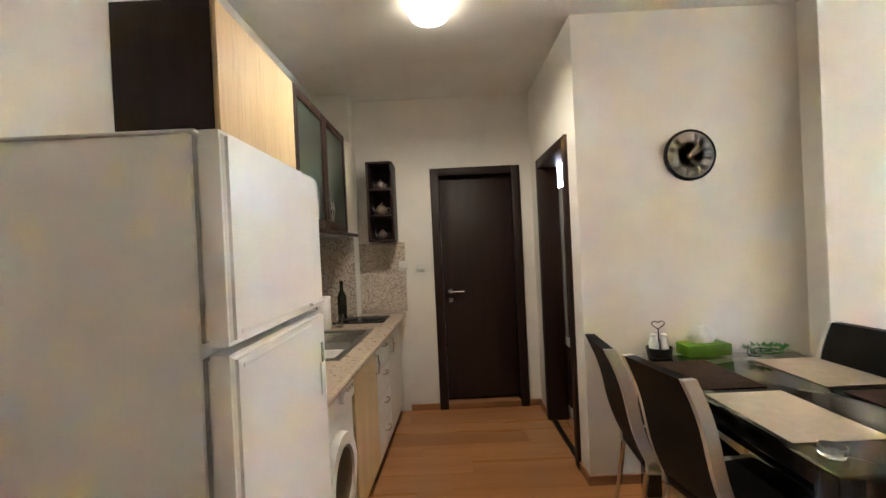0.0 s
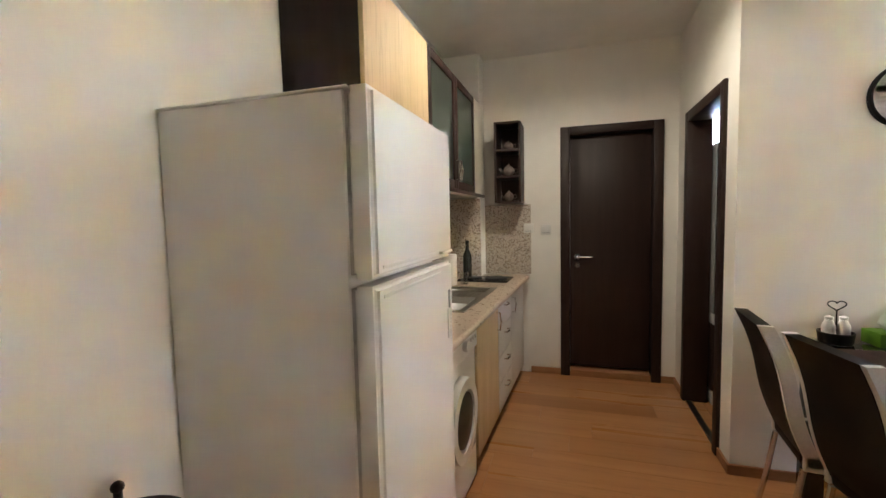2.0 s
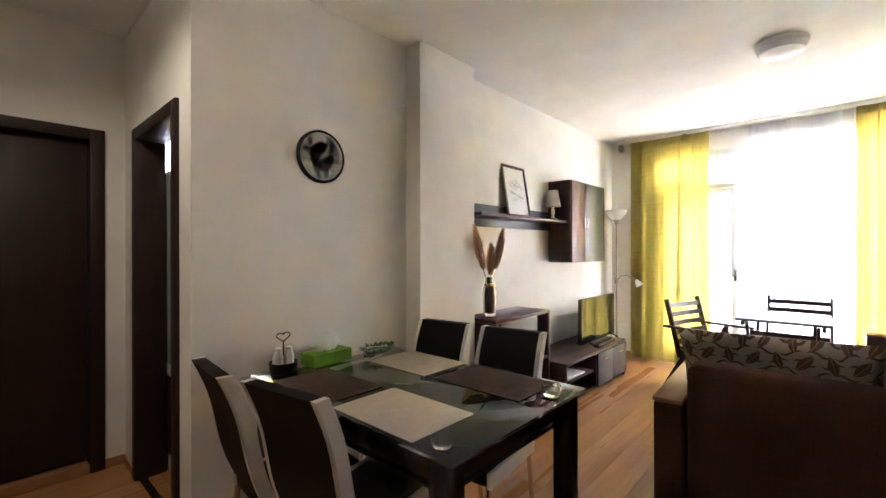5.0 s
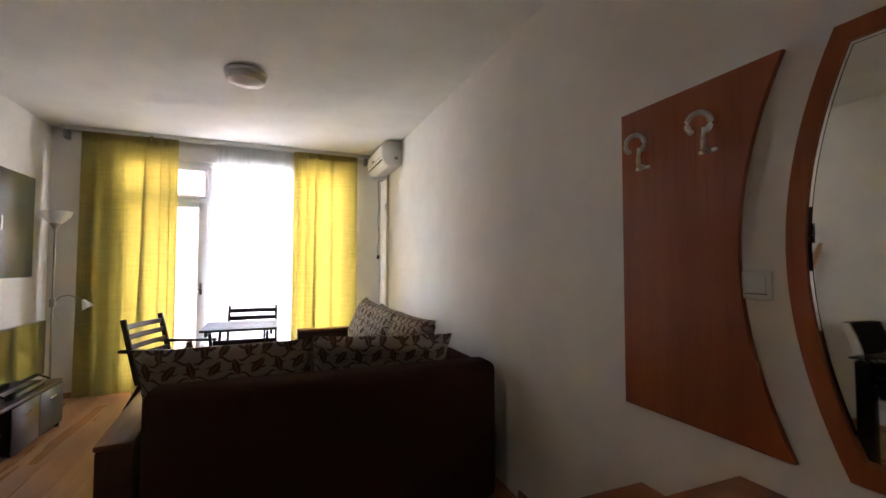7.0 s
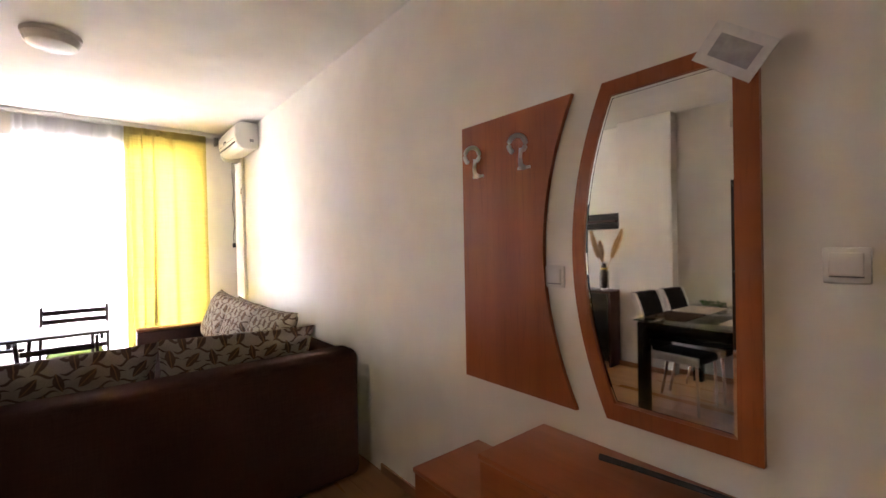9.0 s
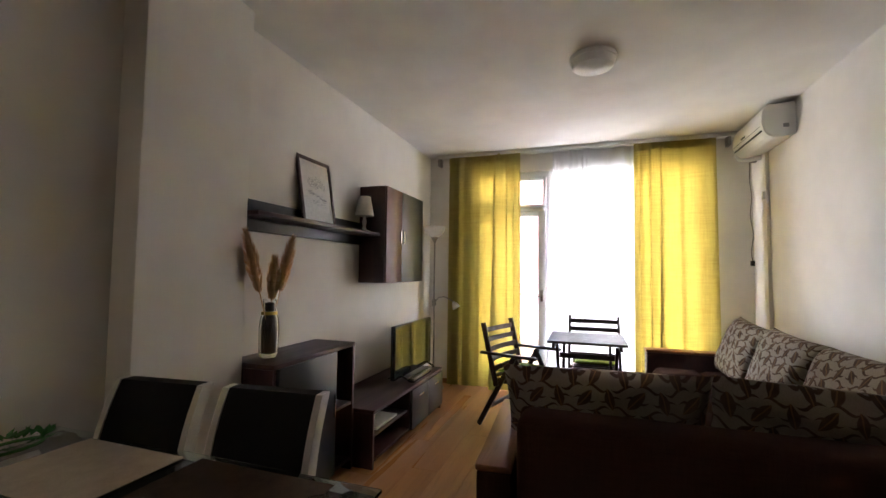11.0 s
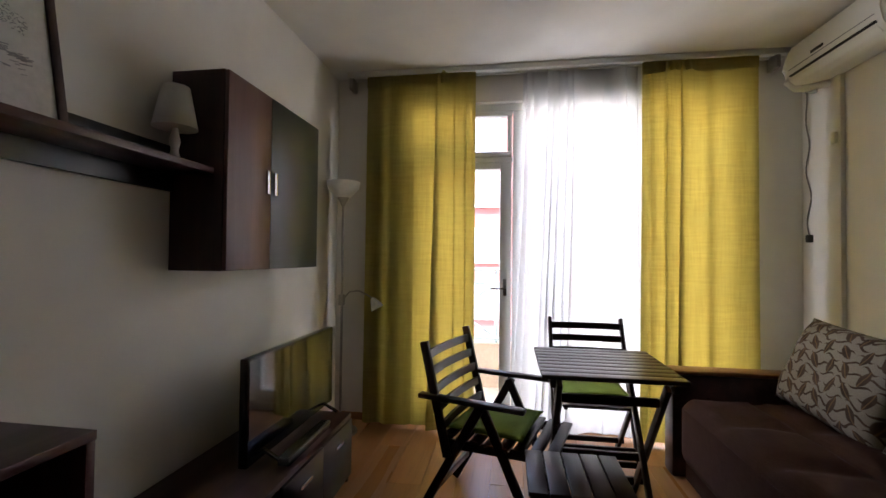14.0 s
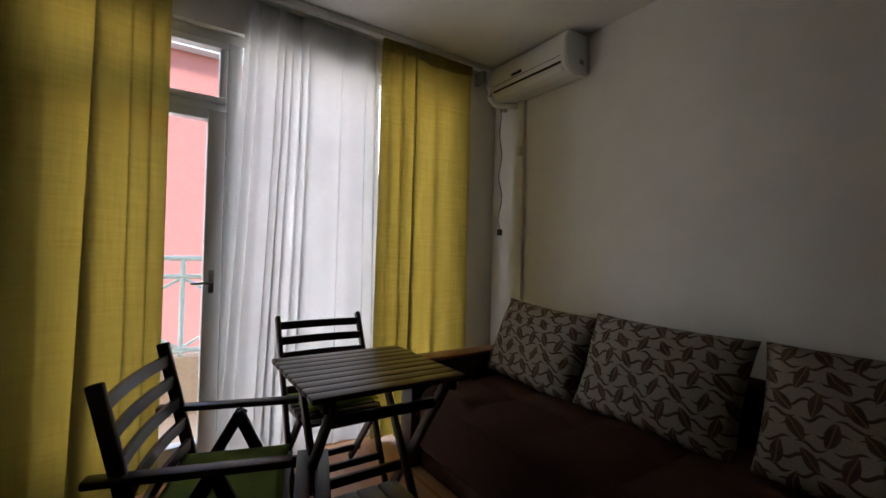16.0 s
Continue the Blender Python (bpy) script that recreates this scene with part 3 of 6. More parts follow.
# ---- living room: curtains and rail ----
rail = thing("curtain_rail", "white double curtain rail under the ceiling", "curtain rail", pose(0, 0, 0))
for k, (x, z) in enumerate(((6.085, 2.705), (6.145, 2.705))):
    part("track", bx((x - 0.014, -0.50, z - 0.016), (x + 0.014, 2.62, z + 0.014), 0.004), PLASTIC, rail)
part("fascia", bx((6.030, -0.56, 2.677), (6.046, 2.62, 2.719), 0.003), PLASTIC, rail, "white rail cover strip")
for y in (2.60, -0.42):
    part("bracket", bx((6.06, y - 0.015, 2.60), (6.168, y + 0.015, 2.70), 0.004), STEEL, rail)


def drape(y0, y1, spread, x, ztop, zbot, waves, pleats, seed, ny=150, nz=30, crowd=0.0, gap=0.002):
    """Hanging cloth between y0 and y1, widening by spread at the foot.
    waves: (count, depth, phase) soft undulations; pleats: (place 0..1, half width, depth, overlap)."""
    bm = bmesh.new()
    sheets = []
    mid, half = (y0 + y1) / 2, (y1 - y0) / 2
    for side in (0, 1):
        g = []
        for j in range(nz + 1):
            f = j / nz
            row = []
            for i in range(ny + 1):
                u = i / ny
                c = 2 * u - 1
                k = c * (1 - crowd + crowd * c * c)
                y = mid + half * k + spread * (f ** 1.4) * c
                d = 0.0
                for n, depth, ph in waves:
                    tight = math.exp(-(c / 0.62) ** 2) if crowd else 1.0
                    d += depth * tight * math.sin(2 * math.pi * n * u + ph + 0.5 * math.sin(2.2 * f + seed + n)) * (0.55 + 0.45 * f)
                for at, w, depth, over in pleats:
                    q = (u - at - 0.012 * math.sin(2.5 * f + seed)) / w
                    e = math.exp(-q * q)
                    d -= depth * e * (0.5 + 0.5 * min(1.0, f * 5))
                    y += over * e * (0.4 + 0.6 * f)
                d += 0.004 * noise.noise(Vector((6 * y, 3 * f * 2.7, seed)))
                row.append(bm.verts.new((x + d + side * gap, y, ztop + (zbot - ztop) * f + 0.006 * math.sin(9 * u + seed) * f)))
            g.append(row)
        sheets.append(g)
    for s, g in enumerate(sheets):
        for j in range(nz):
            for i in range(ny):
                q = (g[j][i], g[j][i + 1], g[j + 1][i + 1], g[j + 1][i])
                bm.faces.new(q if s == 0 else q[::-1])
    A, B = sheets
    for i in range(ny):
        bm.faces.new((A[0][i + 1], A[0][i], B[0][i], B[0][i + 1]))
        bm.faces.new((A[nz][i], A[nz][i + 1], B[nz][i + 1], B[nz][i]))
    for j in range(nz):
        bm.faces.new((A[j][0], A[j + 1][0], B[j + 1][0], B[j][0]))
        bm.faces.new((A[j + 1][ny], A[j][ny], B[j][ny], B[j + 1][ny]))
    return bm


def curtain(label, y0, y1, spread, x, waves, pleats, seed):
    c = thing("curtain", label, "curtain")
    part("cloth", drape(y0, y1, spread, x, 2.706, 0.02, waves, pleats, seed), CURTAIN, c)
    part("heading_tape", drape(y0 + 0.003, y1 - 0.003, 0.0, x - 0.014, 2.708, 2.605, [(n, d * 0.55, p) for n, d, p in waves], [(a, w, d * 0.6, 0) for a, w, d, o in pleats], seed, 150, 4), CURTAIN, c, "doubled gathered heading")
    return c


curtain("long mustard yellow linen curtain beside the floor lamp", 1.625, 2.47, 0.005, 6.078, [(2.5, 0.016, 0.4), (6, 0.006, 1.0)],
        [(0.285, 0.034, 0.060, 0.110), (0.165, 0.022, 0.020, 0.030), (0.075, 0.020, 0.018, 0.018), (0.50, 0.06, 0.020, 0.03), (0.76, 0.06, 0.022, 0.03)], 3)
curtain("long mustard yellow linen curtain beside the sofa", -0.31, 0.44, 0.012, 6.078, [(2.0, 0.012, 2.0), (5, 0.005, 0.3)],
        [(0.60, 0.034, 0.050, 0.095), (0.75, 0.030, 0.038, 0.06), (0.91, 0.022, 0.020, 0.018), (0.36, 0.05, 0.018, 0.03)], 8)
voile = thing("sheer_curtain", "thin white voile curtain gathered before the balcony window", "curtain")
part("cloth", drape(0.43, 1.27, 0.075, 6.146, 2.706, 0.02, [(5, 0.010, 0.3), (3, 0.012, 1.2)],
                    [(0.55, 0.016, 0.030, 0.052), (0.605, 0.014, 0.034, 0.050), (0.665, 0.016, 0.030, 0.056), (0.725, 0.014, 0.034, 0.050), (0.775, 0.016, 0.028, 0.046),
                     (0.90, 0.018, 0.016, 0.030), (0.965, 0.014, 0.014, 0.026), (0.30, 0.020, 0.014, 0.028), (0.12, 0.016, 0.014, 0.024), (0.03, 0.012, 0.012, 0.02)], 5, 420, 30, 0.0, 0.0015), SHEER, voile)

# ---- wall unit ----
uc = thing("wall_cabinet", "dark plum wall cabinet with one wooden and one black door", "cabinet", pose(0, N - 0.002, 0))
part("side_panel", bx((4.453, -0.235, 1.226), (4.471, 0, 2.04), 0.001), MAHOG_Z, uc)
part("side_panel", bx((5.249, -0.235, 1.226), (5.267, 0, 2.04), 0.001), MAHOG_Z, uc)
part("top", bx((4.4715, -0.235, 2.022), (5.2485, 0, 2.04), 0.001), MAHOG, uc)
part("bottom", bx((4.4715, -0.235, 1.226), (5.2485, 0, 1.244), 0.001), MAHOG, uc)
part("back", bx((4.4715, -0.02, 1.2445), (5.2485, 0, 2.0215)), MAHOG_Z, uc)
for nm, x0, x1, mt, hx, lab in (("door", 4.456, 4.768, DOOR_PLUM, 4.738, "plum wood veneer door"), ("door", 4.771, 5.264, DARK_GLOSS, 4.80, "glossy black door")):
    d = part(nm, bx((x0, -0.254, 1.229), (x1, -0.237, 2.037), 0.002), mt, uc, lab)
    hb = bx((hx - 0.012, -0.266, 1.575), (hx + 0.012, -0.254, 1.685), 0.003)
    part("handle", hb, CHROME, d, "chrome plate handle")

sh = thing("wall_shelf", "long dark wall shelf with back board", "shelf", pose(0, N - 0.002, 0))
part("back_board", bx((3.068, -0.02, 1.545), (4.45, 0, 1.727), 0.002), BLACK_PANEL, sh)
part("shelf_board", bx((3.068, -0.20, 1.615), (4.45, -0.021, 1.64), 0.002), MAHOG, sh)

lc = thing("low_cabinet", "dark plum low cabinet with black door and open shelves", "cabinet", pose(0, N - 0.002, 0))
part("top", bx((3.075, -0.325, 0.815), (3.872, 0, 0.840), 0.002), MAHOG, lc)
part("side_panel", bx((3.075, -0.32, 0), (3.10, 0, 0.814), 0.001), MAHOG_Z, lc)
part("side_panel", bx((3.848, -0.32, 0), (3.872, 0, 0.814), 0.001), MAHOG_Z, lc)
part("back", bx((3.10, -0.012, 0.06), (3.848, -0.002, 0.814)), BLACK_PANEL, lc)
part("partition", bx((3.622, -0.315, 0.08), (3.64, -0.013, 0.814), 0.001), MAHOG_Z, lc)
part("bottom", bx((3.10, -0.315, 0.06), (3.848, -0.013, 0.08), 0.001), MAHOG, lc)
part("shelf", bx((3.64, -0.315, 0.43), (3.848, -0.013, 0.448), 0.001), MAHOG, lc)
ld = part("door", bx((3.102, -0.338, 0.062), (3.632, -0.3215, 0.816), 0.002), BLACK_PANEL, lc, "smooth black door")
part("handle", bx((3.605, -0.35, 0.42), (3.618, -0.338, 0.56), 0.003), CHROME, ld, "slim steel handle")

tv = thing("tv_stand", "low dark plum television bench with drawers", "tv stand", pose(0, N - 0.002, 0))
part("top", bx((3.884, -0.475, 0.365), (5.275, 0, 0.39), 0.002), MAHOG, tv)
part("side_panel", bx((3.884, -0.465, 0), (3.905, 0, 0.364), 0.001), MAHOG_Z, tv)
part("side_panel", bx((5.254, -0.465, 0), (5.275, 0, 0.364), 0.001), MAHOG_Z, tv)
part("partition", bx((4.515, -0.46, 0.06), (4.535, -0.002, 0.364), 0.001), MAHOG_Z, tv)
part("bottom", bx((3.905, -0.46, 0.04), (5.254, -0.002, 0.06), 0.001), MAHOG, tv)
part("shelf", bx((3.905, -0.44, 0.19), (4.515, -0.002, 0.206), 0.001), MAHOG, tv)
part("back", bx((3.905, -0.011, 0.06), (5.254, -0.003, 0.364)), BLACK_PANEL, tv)
for x0, x1 in ((4.518, 4.893), (4.897, 5.272)):
    d = part("drawer_front", bx((x0, -0.483, 0.045), (x1, -0.466, 0.360), 0.002), BLACK_PANEL, tv, "black drawer front")
    part("handle", bx(((x0 + x1) / 2 - 0.05, -0.494, 0.278), ((x0 + x1) / 2 + 0.05, -0.483, 0.294), 0.003), CHROME, d, "steel bar handle")
solo("magazine", bx((4.03, 2.32, 0.207), (4.36, 2.55, 0.222), 0.002), PAPER, "pale closed magazine on the television bench shelf", "magazine")

t = thing("television", "thin black flat screen television on short feet", "television", pose(4.952, 2.43, 0.392, 0, 0, 0))
part("casing", bx((-0.426, -0.004, 0.022), (0.426, 0.035, 0.470), 0.006), BLACK_LACQ, t)
part("rear_bulge", bx((-0.28, 0.035, 0.09), (0.28, 0.06, 0.34), 0.012), BLACK_PANEL, t)
part("screen", bx((-0.416, -0.0065, 0.034), (0.416, -0.0045, 0.461)), SCREEN, t, "glossy dark screen", smooth=False)
for x in (-0.3, 0.3):
    fb = bmesh.new()
    bar(fb, (x, 0.015, 0.06), (x, -0.09, 0.006), 0.02, 0.012)
    bar(fb, (x, 0.015, 0.06), (x, 0.11, 0.006), 0.02, 0.012)
    part("foot", fb, BLACK_LACQ, t)
solo("soundbar", bx((4.62, 2.29, 0.392), (5.05, 2.345, 0.43), 0.006), BLACK_LACQ, "slim black media box before the television", "media box")

# picture leaning on the shelf
pic = thing("picture_frame", "dark framed pale landscape print leaning on the shelf", "picture", pose(3.80, 2.662, 1.642, -9.5, 0, 0))
w2, h2 = 0.19, 0.475
for nm, lo, hi in (("rail", (-w2, 0, 0), (w2, 0.018, 0.026)), ("rail", (-w2, 0, h2 - 0.026), (w2, 0.018, h2)), ("stile", (-w2, 0, 0.026), (-w2 + 0.026, 0.018, h2 - 0.026)), ("stile", (w2 - 0.026, 0, 0.026), (w2, 0.018, h2 - 0.026))):
    part(nm, bx(lo, hi, 0.003), MAHOG_Z, pic)
part("mount", bx((-w2 + 0.026, 0.008, 0.026), (w2 - 0.026, 0.013, h2 - 0.026)), PAPER, pic, "cream paper mount", smooth=False)
pr = bmesh.new()
rng = random.Random(31)
strokes = []
for cx_, cz_, rx_, rz_, n_ in ((-0.055, 0.300, 0.040, 0.036, 70), (0.030, 0.310, 0.045, 0.042, 80), (0.085, 0.285, 0.022, 0.030, 36), (-0.010, 0.275, 0.030, 0.020, 36)):
    for k in range(n_):
        a, r = rng.uniform(0, 6.28), math.sqrt(rng.random())
        strokes.append((cx_ + rx_ * r * math.cos(a), cz_ + rz_ * r * math.sin(a), rng.uniform(0.004, 0.010), rng.uniform(-60, 60), 0.0018))
for k in range(60):
    f = rng.random()
    strokes.append((-0.10 + 0.20 * f, 0.232 - 0.05 * f + rng.uniform(-0.012, 0.012), rng.uniform(0.012, 0.034), rng.uniform(-18, -6), 0.0026))
for k in range(26):
    strokes.append((rng.uniform(-0.09, 0.09), rng.uniform(0.135, 0.185), rng.uniform(0.010, 0.026), rng.uniform(-12, 4), 0.0016))
for x, z, length, turn, thick in strokes:
    box(pr, (-length / 2, 0.0065, -thick / 2), (length / 2, 0.0076, thick / 2), 0.0, pose(x, 0, z, 0, turn, 0))
tagged(part("print", pr, INK, pic, "grey landscape print", smooth=False), "grey landscape print", kind="stuff")

sl = thing("table_lamp", "small white table lamp on the wall shelf", "lamp", pose(4.365, 2.645, 1.641))
b = lathe(bmesh.new(), [(0.052, 0), (0.052, 0.012), (0.02, 0.022), (0.013, 0.05), (0.02, 0.085), (0.012, 0.12), (0.01, 0.15)])
part("base", b, PLASTIC, sl)
part("shade", lathe(bmesh.new(), [(0.078, 0.135), (0.048, 0.295), (0.046, 0.295), (0.076, 0.137)]), SHADE, sl, "white conical shade")

va = thing("vase", "clear glass vase with dark pebbles and gold band", "vase", pose(3.245, 2.60, 0.841))
part("glass", lathe(bmesh.new(), [(0.042, 0), (0.052, 0.03), (0.055, 0.16), (0.05, 0.215), (0.034, 0.25), (0.036, 0.32), (0.032, 0.32), (0.030, 0.252), (0.046, 0.21), (0.050, 0.15), (0.046, 0.03), (0.0, 0.018)]), CLEAR, va)
st = bmesh.new()
rng = random.Random(4)
for k in range(46):
    z = 0.03 + 0.19 * k / 46
    a, r = rng.uniform(0, 6.28), rng.uniform(0.0, 0.03)
    bmesh.ops.create_icosphere(st, subdivisions=1, radius=rng.uniform(0.010, 0.016), matrix=Matrix.Translation((r * math.cos(a), r * math.sin(a), z)))
lathe(st, [(0.001, 0.022), (0.040, 0.028), (0.044, 0.15), (0.038, 0.205), (0.026, 0.25), (0.026, 0.30), (0.001, 0.305)], 14)
part("pebbles", st, STONE, va, "dark pebbles and shells")
part("band", lathe(bmesh.new(), [(0.0375, 0.235), (0.044, 0.235), (0.043, 0.252), (0.0375, 0.252)]), GOLD, va, "gold band round the neck")


def plume(name, m, length, seed):
    """A dried grass plume on its stalk, with hundreds of short hairs."""
    p = thing(name, "dried beige pampas plume in the glass vase", "dried flower", m, "pampas plumes")
    r = random.Random(seed)
    part("stalk", tube(bmesh.new(), [(0, 0, 0), (0.003, 0, length * 0.5), (0.006, 0.004, length * 0.9)], 0.003, 6), PAMPAS, p)
    bm = bmesh.new()
    for k in range(420):
        f = r.random()
        z = length * (0.42 + 0.58 * f)
        rad = 0.034 * math.sin(math.pi * (0.12 + 0.86 * f)) ** 0.8
        a = r.uniform(0, 6.28)
        c = Vector((rad * math.cos(a) * r.uniform(0.3, 1), rad * math.sin(a) * r.uniform(0.3, 1), z))
        tip = c + Vector((math.cos(a) * 0.012, math.sin(a) * 0.012, 0.03 + 0.02 * r.random()))
        side = Vector((-math.sin(a), math.cos(a), 0)) * 0.0025
        v = [bm.verts.new(q) for q in (c - side, c + side, tip)]
        bm.faces.new(v)
        w = (tip - c).cross(side).normalized() * 0.0025
        v = [bm.verts.new(q) for q in (c - w, c + w, tip)]
        bm.faces.new(v)
    core = lathe(bm, [(0.001, length * 0.4), (0.014, length * 0.5), (0.019, length * 0.68), (0.014, length * 0.88), (0.001, length)], 8)
    part("plume", bm, PAMPAS, p, smooth=False)
    return p


plume("pampas_plume", pose(3.238, 2.60, 0.99, 4, -24, 0), 0.57, 1)
plume("pampas_plume", pose(3.255, 2.60, 0.99, 3, 14, 0), 0.53, 2)
plume("pampas_plume", pose(3.248, 2.60, 0.99, -4, 8, 0), 0.40, 3)

# floor lamp in the corner
fl = thing("floor_lamp", "silver floor lamp with white bowl and reading arm", "floor lamp", pose(5.90, 2.585, 0))
part("base", lathe(bmesh.new(), [(0.125, 0), (0.125, 0.016), (0.03, 0.03), (0.012, 0.045)]), STEEL, fl)
part("pole", rod(bmesh.new(), (0, 0, 0.04), (0, 0, 1.72), 0.009), STEEL, fl)
part("bowl", lathe(bmesh.new(), [(0.02, 1.70), (0.06, 1.735), (0.115, 1.795), (0.122, 1.84), (0.117, 1.84), (0.11, 1.80), (0.05, 1.745), (0.001, 1.73)]), OPAL_OFF, fl, "white uplight bowl")
part("cup", lathe(bmesh.new(), [(0.012, 1.66), (0.03, 1.70), (0.05, 1.728), (0.02, 1.728)]), STEEL, fl)
part("joint", bx((-0.02, -0.02, 0.93), (0.02, 0.02, 1.01), 0.006), STEEL, fl)
part("arm", tube(bmesh.new(), [(0, -0.01, 0.97), (-0.005, -0.06, 1.03), (-0.01, -0.13, 1.04), (-0.01, -0.20, 1.01), (-0.01, -0.24, 0.985)], 0.006), STEEL, fl, "flexible steel arm")
rs = lathe(bmesh.new(), [(0.012, 0), (0.022, 0.02), (0.05, 0.085), (0.047, 0.085), (0.018, 0.02)])
bmesh.ops.transform(rs, matrix=pose(-0.01, -0.235, 0.99, 150, 0, 0), verts=rs.verts)
part("reading_shade", rs, OPAL_OFF, fl, "white tulip reading shade")

# ---- air conditioner ----
ac = thing("air_conditioner", "white wall mounted air conditioner over the sofa", "air conditioner", pose(0, S, 0))
prof = [(0.0, 2.445), (0.12, 2.425), (0.17, 2.432), (0.215, 2.475), (0.232, 2.55), (0.226, 2.64), (0.195, 2.695), (0.0, 2.705)]
bm = bmesh.new()
A = [bm.verts.new((5.275, y, z)) for y, z in prof]
B = [bm.verts.new((6.0, y, z)) for y, z in prof]
bm.faces.new(A), bm.faces.new(B[::-1])
for k in range(len(A)):
    bm.faces.new((A[k], B[k], B[(k + 1) % len(A)], A[(k + 1) % len(A)]))
bmesh.ops.bevel(bm, geom=[e for e in bm.edges], offset=0.008, segments=2, affect='EDGES')
part("casing", bm, PLASTIC, ac)
part("outlet_slot", bar(bmesh.new(), (5.315, 0.2225, 2.492), (5.965, 0.2225, 2.492), 0.012, 0.012, 0.002), BLACK_PANEL, ac, "dark air outlet slot")
part("flap", bar(bmesh.new(), (5.32, 0.198, 2.459), (5.96, 0.198, 2.459), 0.007, 0.040, 0.002, up=(0, 0.62, 0.78)), PLASTIC, ac)
part("panel_seam", bx((5.315, 0.2305, 2.528), (5.965, 0.2335, 2.532)), GREYSEAL, ac, "thin panel seam", smooth=False)
part("display", bx((5.66, 0.230, 2.545), (5.76, 0.2355, 2.563), 0.002), BLACK_PANEL, ac, "small dark display")
for k in range(9):
    part("intake_slat", bx((5.31, 0.03 + 0.015 * k, 2.706), (5.97, 0.036 + 0.015 * k, 2.711)), PLASTIC, ac)
part("side_label", bx((5.2735, 0.05, 2.50), (5.2748, 0.09, 2.53)), GREYSEAL, ac, smooth=False)
part("pipe_elbow", tube(bmesh.new(), [(6.02, 0.19, 2.63), (6.045, 0.195, 2.56), (6.04, 0.19, 2.48), (6.005, 0.165, 2.425), (5.96, 0.13, 2.41), (5.93, 0.08, 2.415), (5.92, 0.004, 2.42)], 0.024, 12), PLASTIC, ac, "white bent drain pipe")
cord = thing("power_cord", "grey power cord with plug hanging from air conditioner", "cable")
pts = [(6.035 - 0.012 * math.sin(k * 0.62 + 0.4) - 0.0008 * k, S + 0.085 + 0.006 * math.sin(k * 0.5), 2.41 - k * 0.0316) for k in range(31)]
part("cable", tube(bmesh.new(), pts, 0.0045, 6), RED_CORD, cord)
part("plug", bx((pts[-1][0] - 0.016, pts[-1][1] - 0.016, pts[-1][2] - 0.05), (pts[-1][0] + 0.016, pts[-1][1] + 0.016, pts[-1][2]), 0.006), BLACK_PANEL, cord, "black plug")
part("hook", bx((6.015, S + 0.03, 2.40), (6.045, S + 0.09, 2.425), 0.003), STEEL, cord)
solo("wall_socket", bx((5.845, S + 0.031, 2.02), (5.885, S + 0.05, 2.09), 0.006), PLASTIC, "small white socket box on the wall", "socket")

# ---- sofa ----
so = thing("corner_sofa", "brown microfibre corner sofa with wooden arms", "sofa")
part("back_rest", puffy((2.90, -0.515, 0.03), (3.10, 1.17, 0.788), 0.05), SOFA, so)
part("wall_back", puffy((3.101, -0.515, 0.03), (5.64, -0.40, 0.76), 0.04), SOFA, so)
bm = puffy((3.101, -0.399, 0.10), (5.64, 0.37, 0.50), 0.07)
bmesh.ops.subdivide_edges(bm, edges=[e for e in bm.edges if e.calc_length() > 0.2], cuts=55, use_grid_fill=True)
for v in bm.verts:
    if v.co.z > 0.45:
        a = abs(((v.co.x - 3.1) / 0.42) % 1 - 0.5) * 2
        b = abs(((v.co.y + 0.40) / 0.385) % 1 - 0.5) * 2
        v.co.z -= 0.034 * max(math.exp(-((1 - a) / 0.22) ** 2), math.exp(-((1 - b) / 0.20) ** 2)) - 0.012 * noise.noise(v.co * 5.0)
part("seat", bm, SOFA, so, "tufted brown seat")
part("chaise_seat", puffy((3.101, 0.371, 0.10), (3.95, 1.185, 0.50), 0.07, bumpy=0.02, seed=5), SOFA, so, "brown chaise seat")
arm = part("arm", bx((0, -0.13, 0.0), (0.86, 0, 0.572), 0.012, pose(2.905, 1.318, 0, 0, 0, 3.2)), SOFA, so)
part("arm_top", bx((-0.004, -0.134, 0.573), (0.864, 0.004, 0.60), 0.008, pose(2.905, 1.318, 0, 0, 0, 3.2)), BEECH, arm, "worn wooden arm top")
fa_ = part("far_arm", bx((5.645, -0.515, 0.0), (5.775, 0.40, 0.604), 0.012), MAHOG, so, "dark wooden end arm")
part("arm_top", bx((5.641, -0.515, 0.605), (5.779, 0.404, 0.630), 0.008), BEECH, fa_, "worn wooden arm top")
part("base", bx((3.12, -0.50, 0.0), (5.64, 0.33, 0.10), 0.004), SOFA, so)
part("chaise_base", bx((3.12, 0.331, 0.0), (3.93, 1.18, 0.10), 0.004), SOFA, so)


def leaf_pillow(w, h, m, seed, label):
    p = solo("pillow", cushion(w, h, 0.20, 16, seed, 0.014), LEAVES, label, "pillow", m, "leaf print pillows", smooth='all')
    return p


wall_lean, back_lean = 22, 18
leaf_pillow(0.68, 0.50, pose(5.30, -0.16, 0.485, wall_lean, -4, 2), 1, "beige pillow with brown leaf print against wall")
leaf_pillow(0.76, 0.50, pose(4.575, -0.155, 0.485, wall_lean, -1, -1), 2, "beige pillow with brown leaf print against wall")
leaf_pillow(0.73, 0.50, pose(3.785, -0.15, 0.49, wall_lean, 1, 2), 3, "beige pillow with brown leaf print against wall")
leaf_pillow(0.83, 0.465, pose(3.365, 0.855, 0.48, back_lean, -1, -90), 4, "beige pillow with brown leaf print on chaise")
leaf_pillow(0.83, 0.465, pose(3.365, 0.055, 0.48, back_lean, 2, -91), 5, "beige pillow with brown leaf print on chaise")



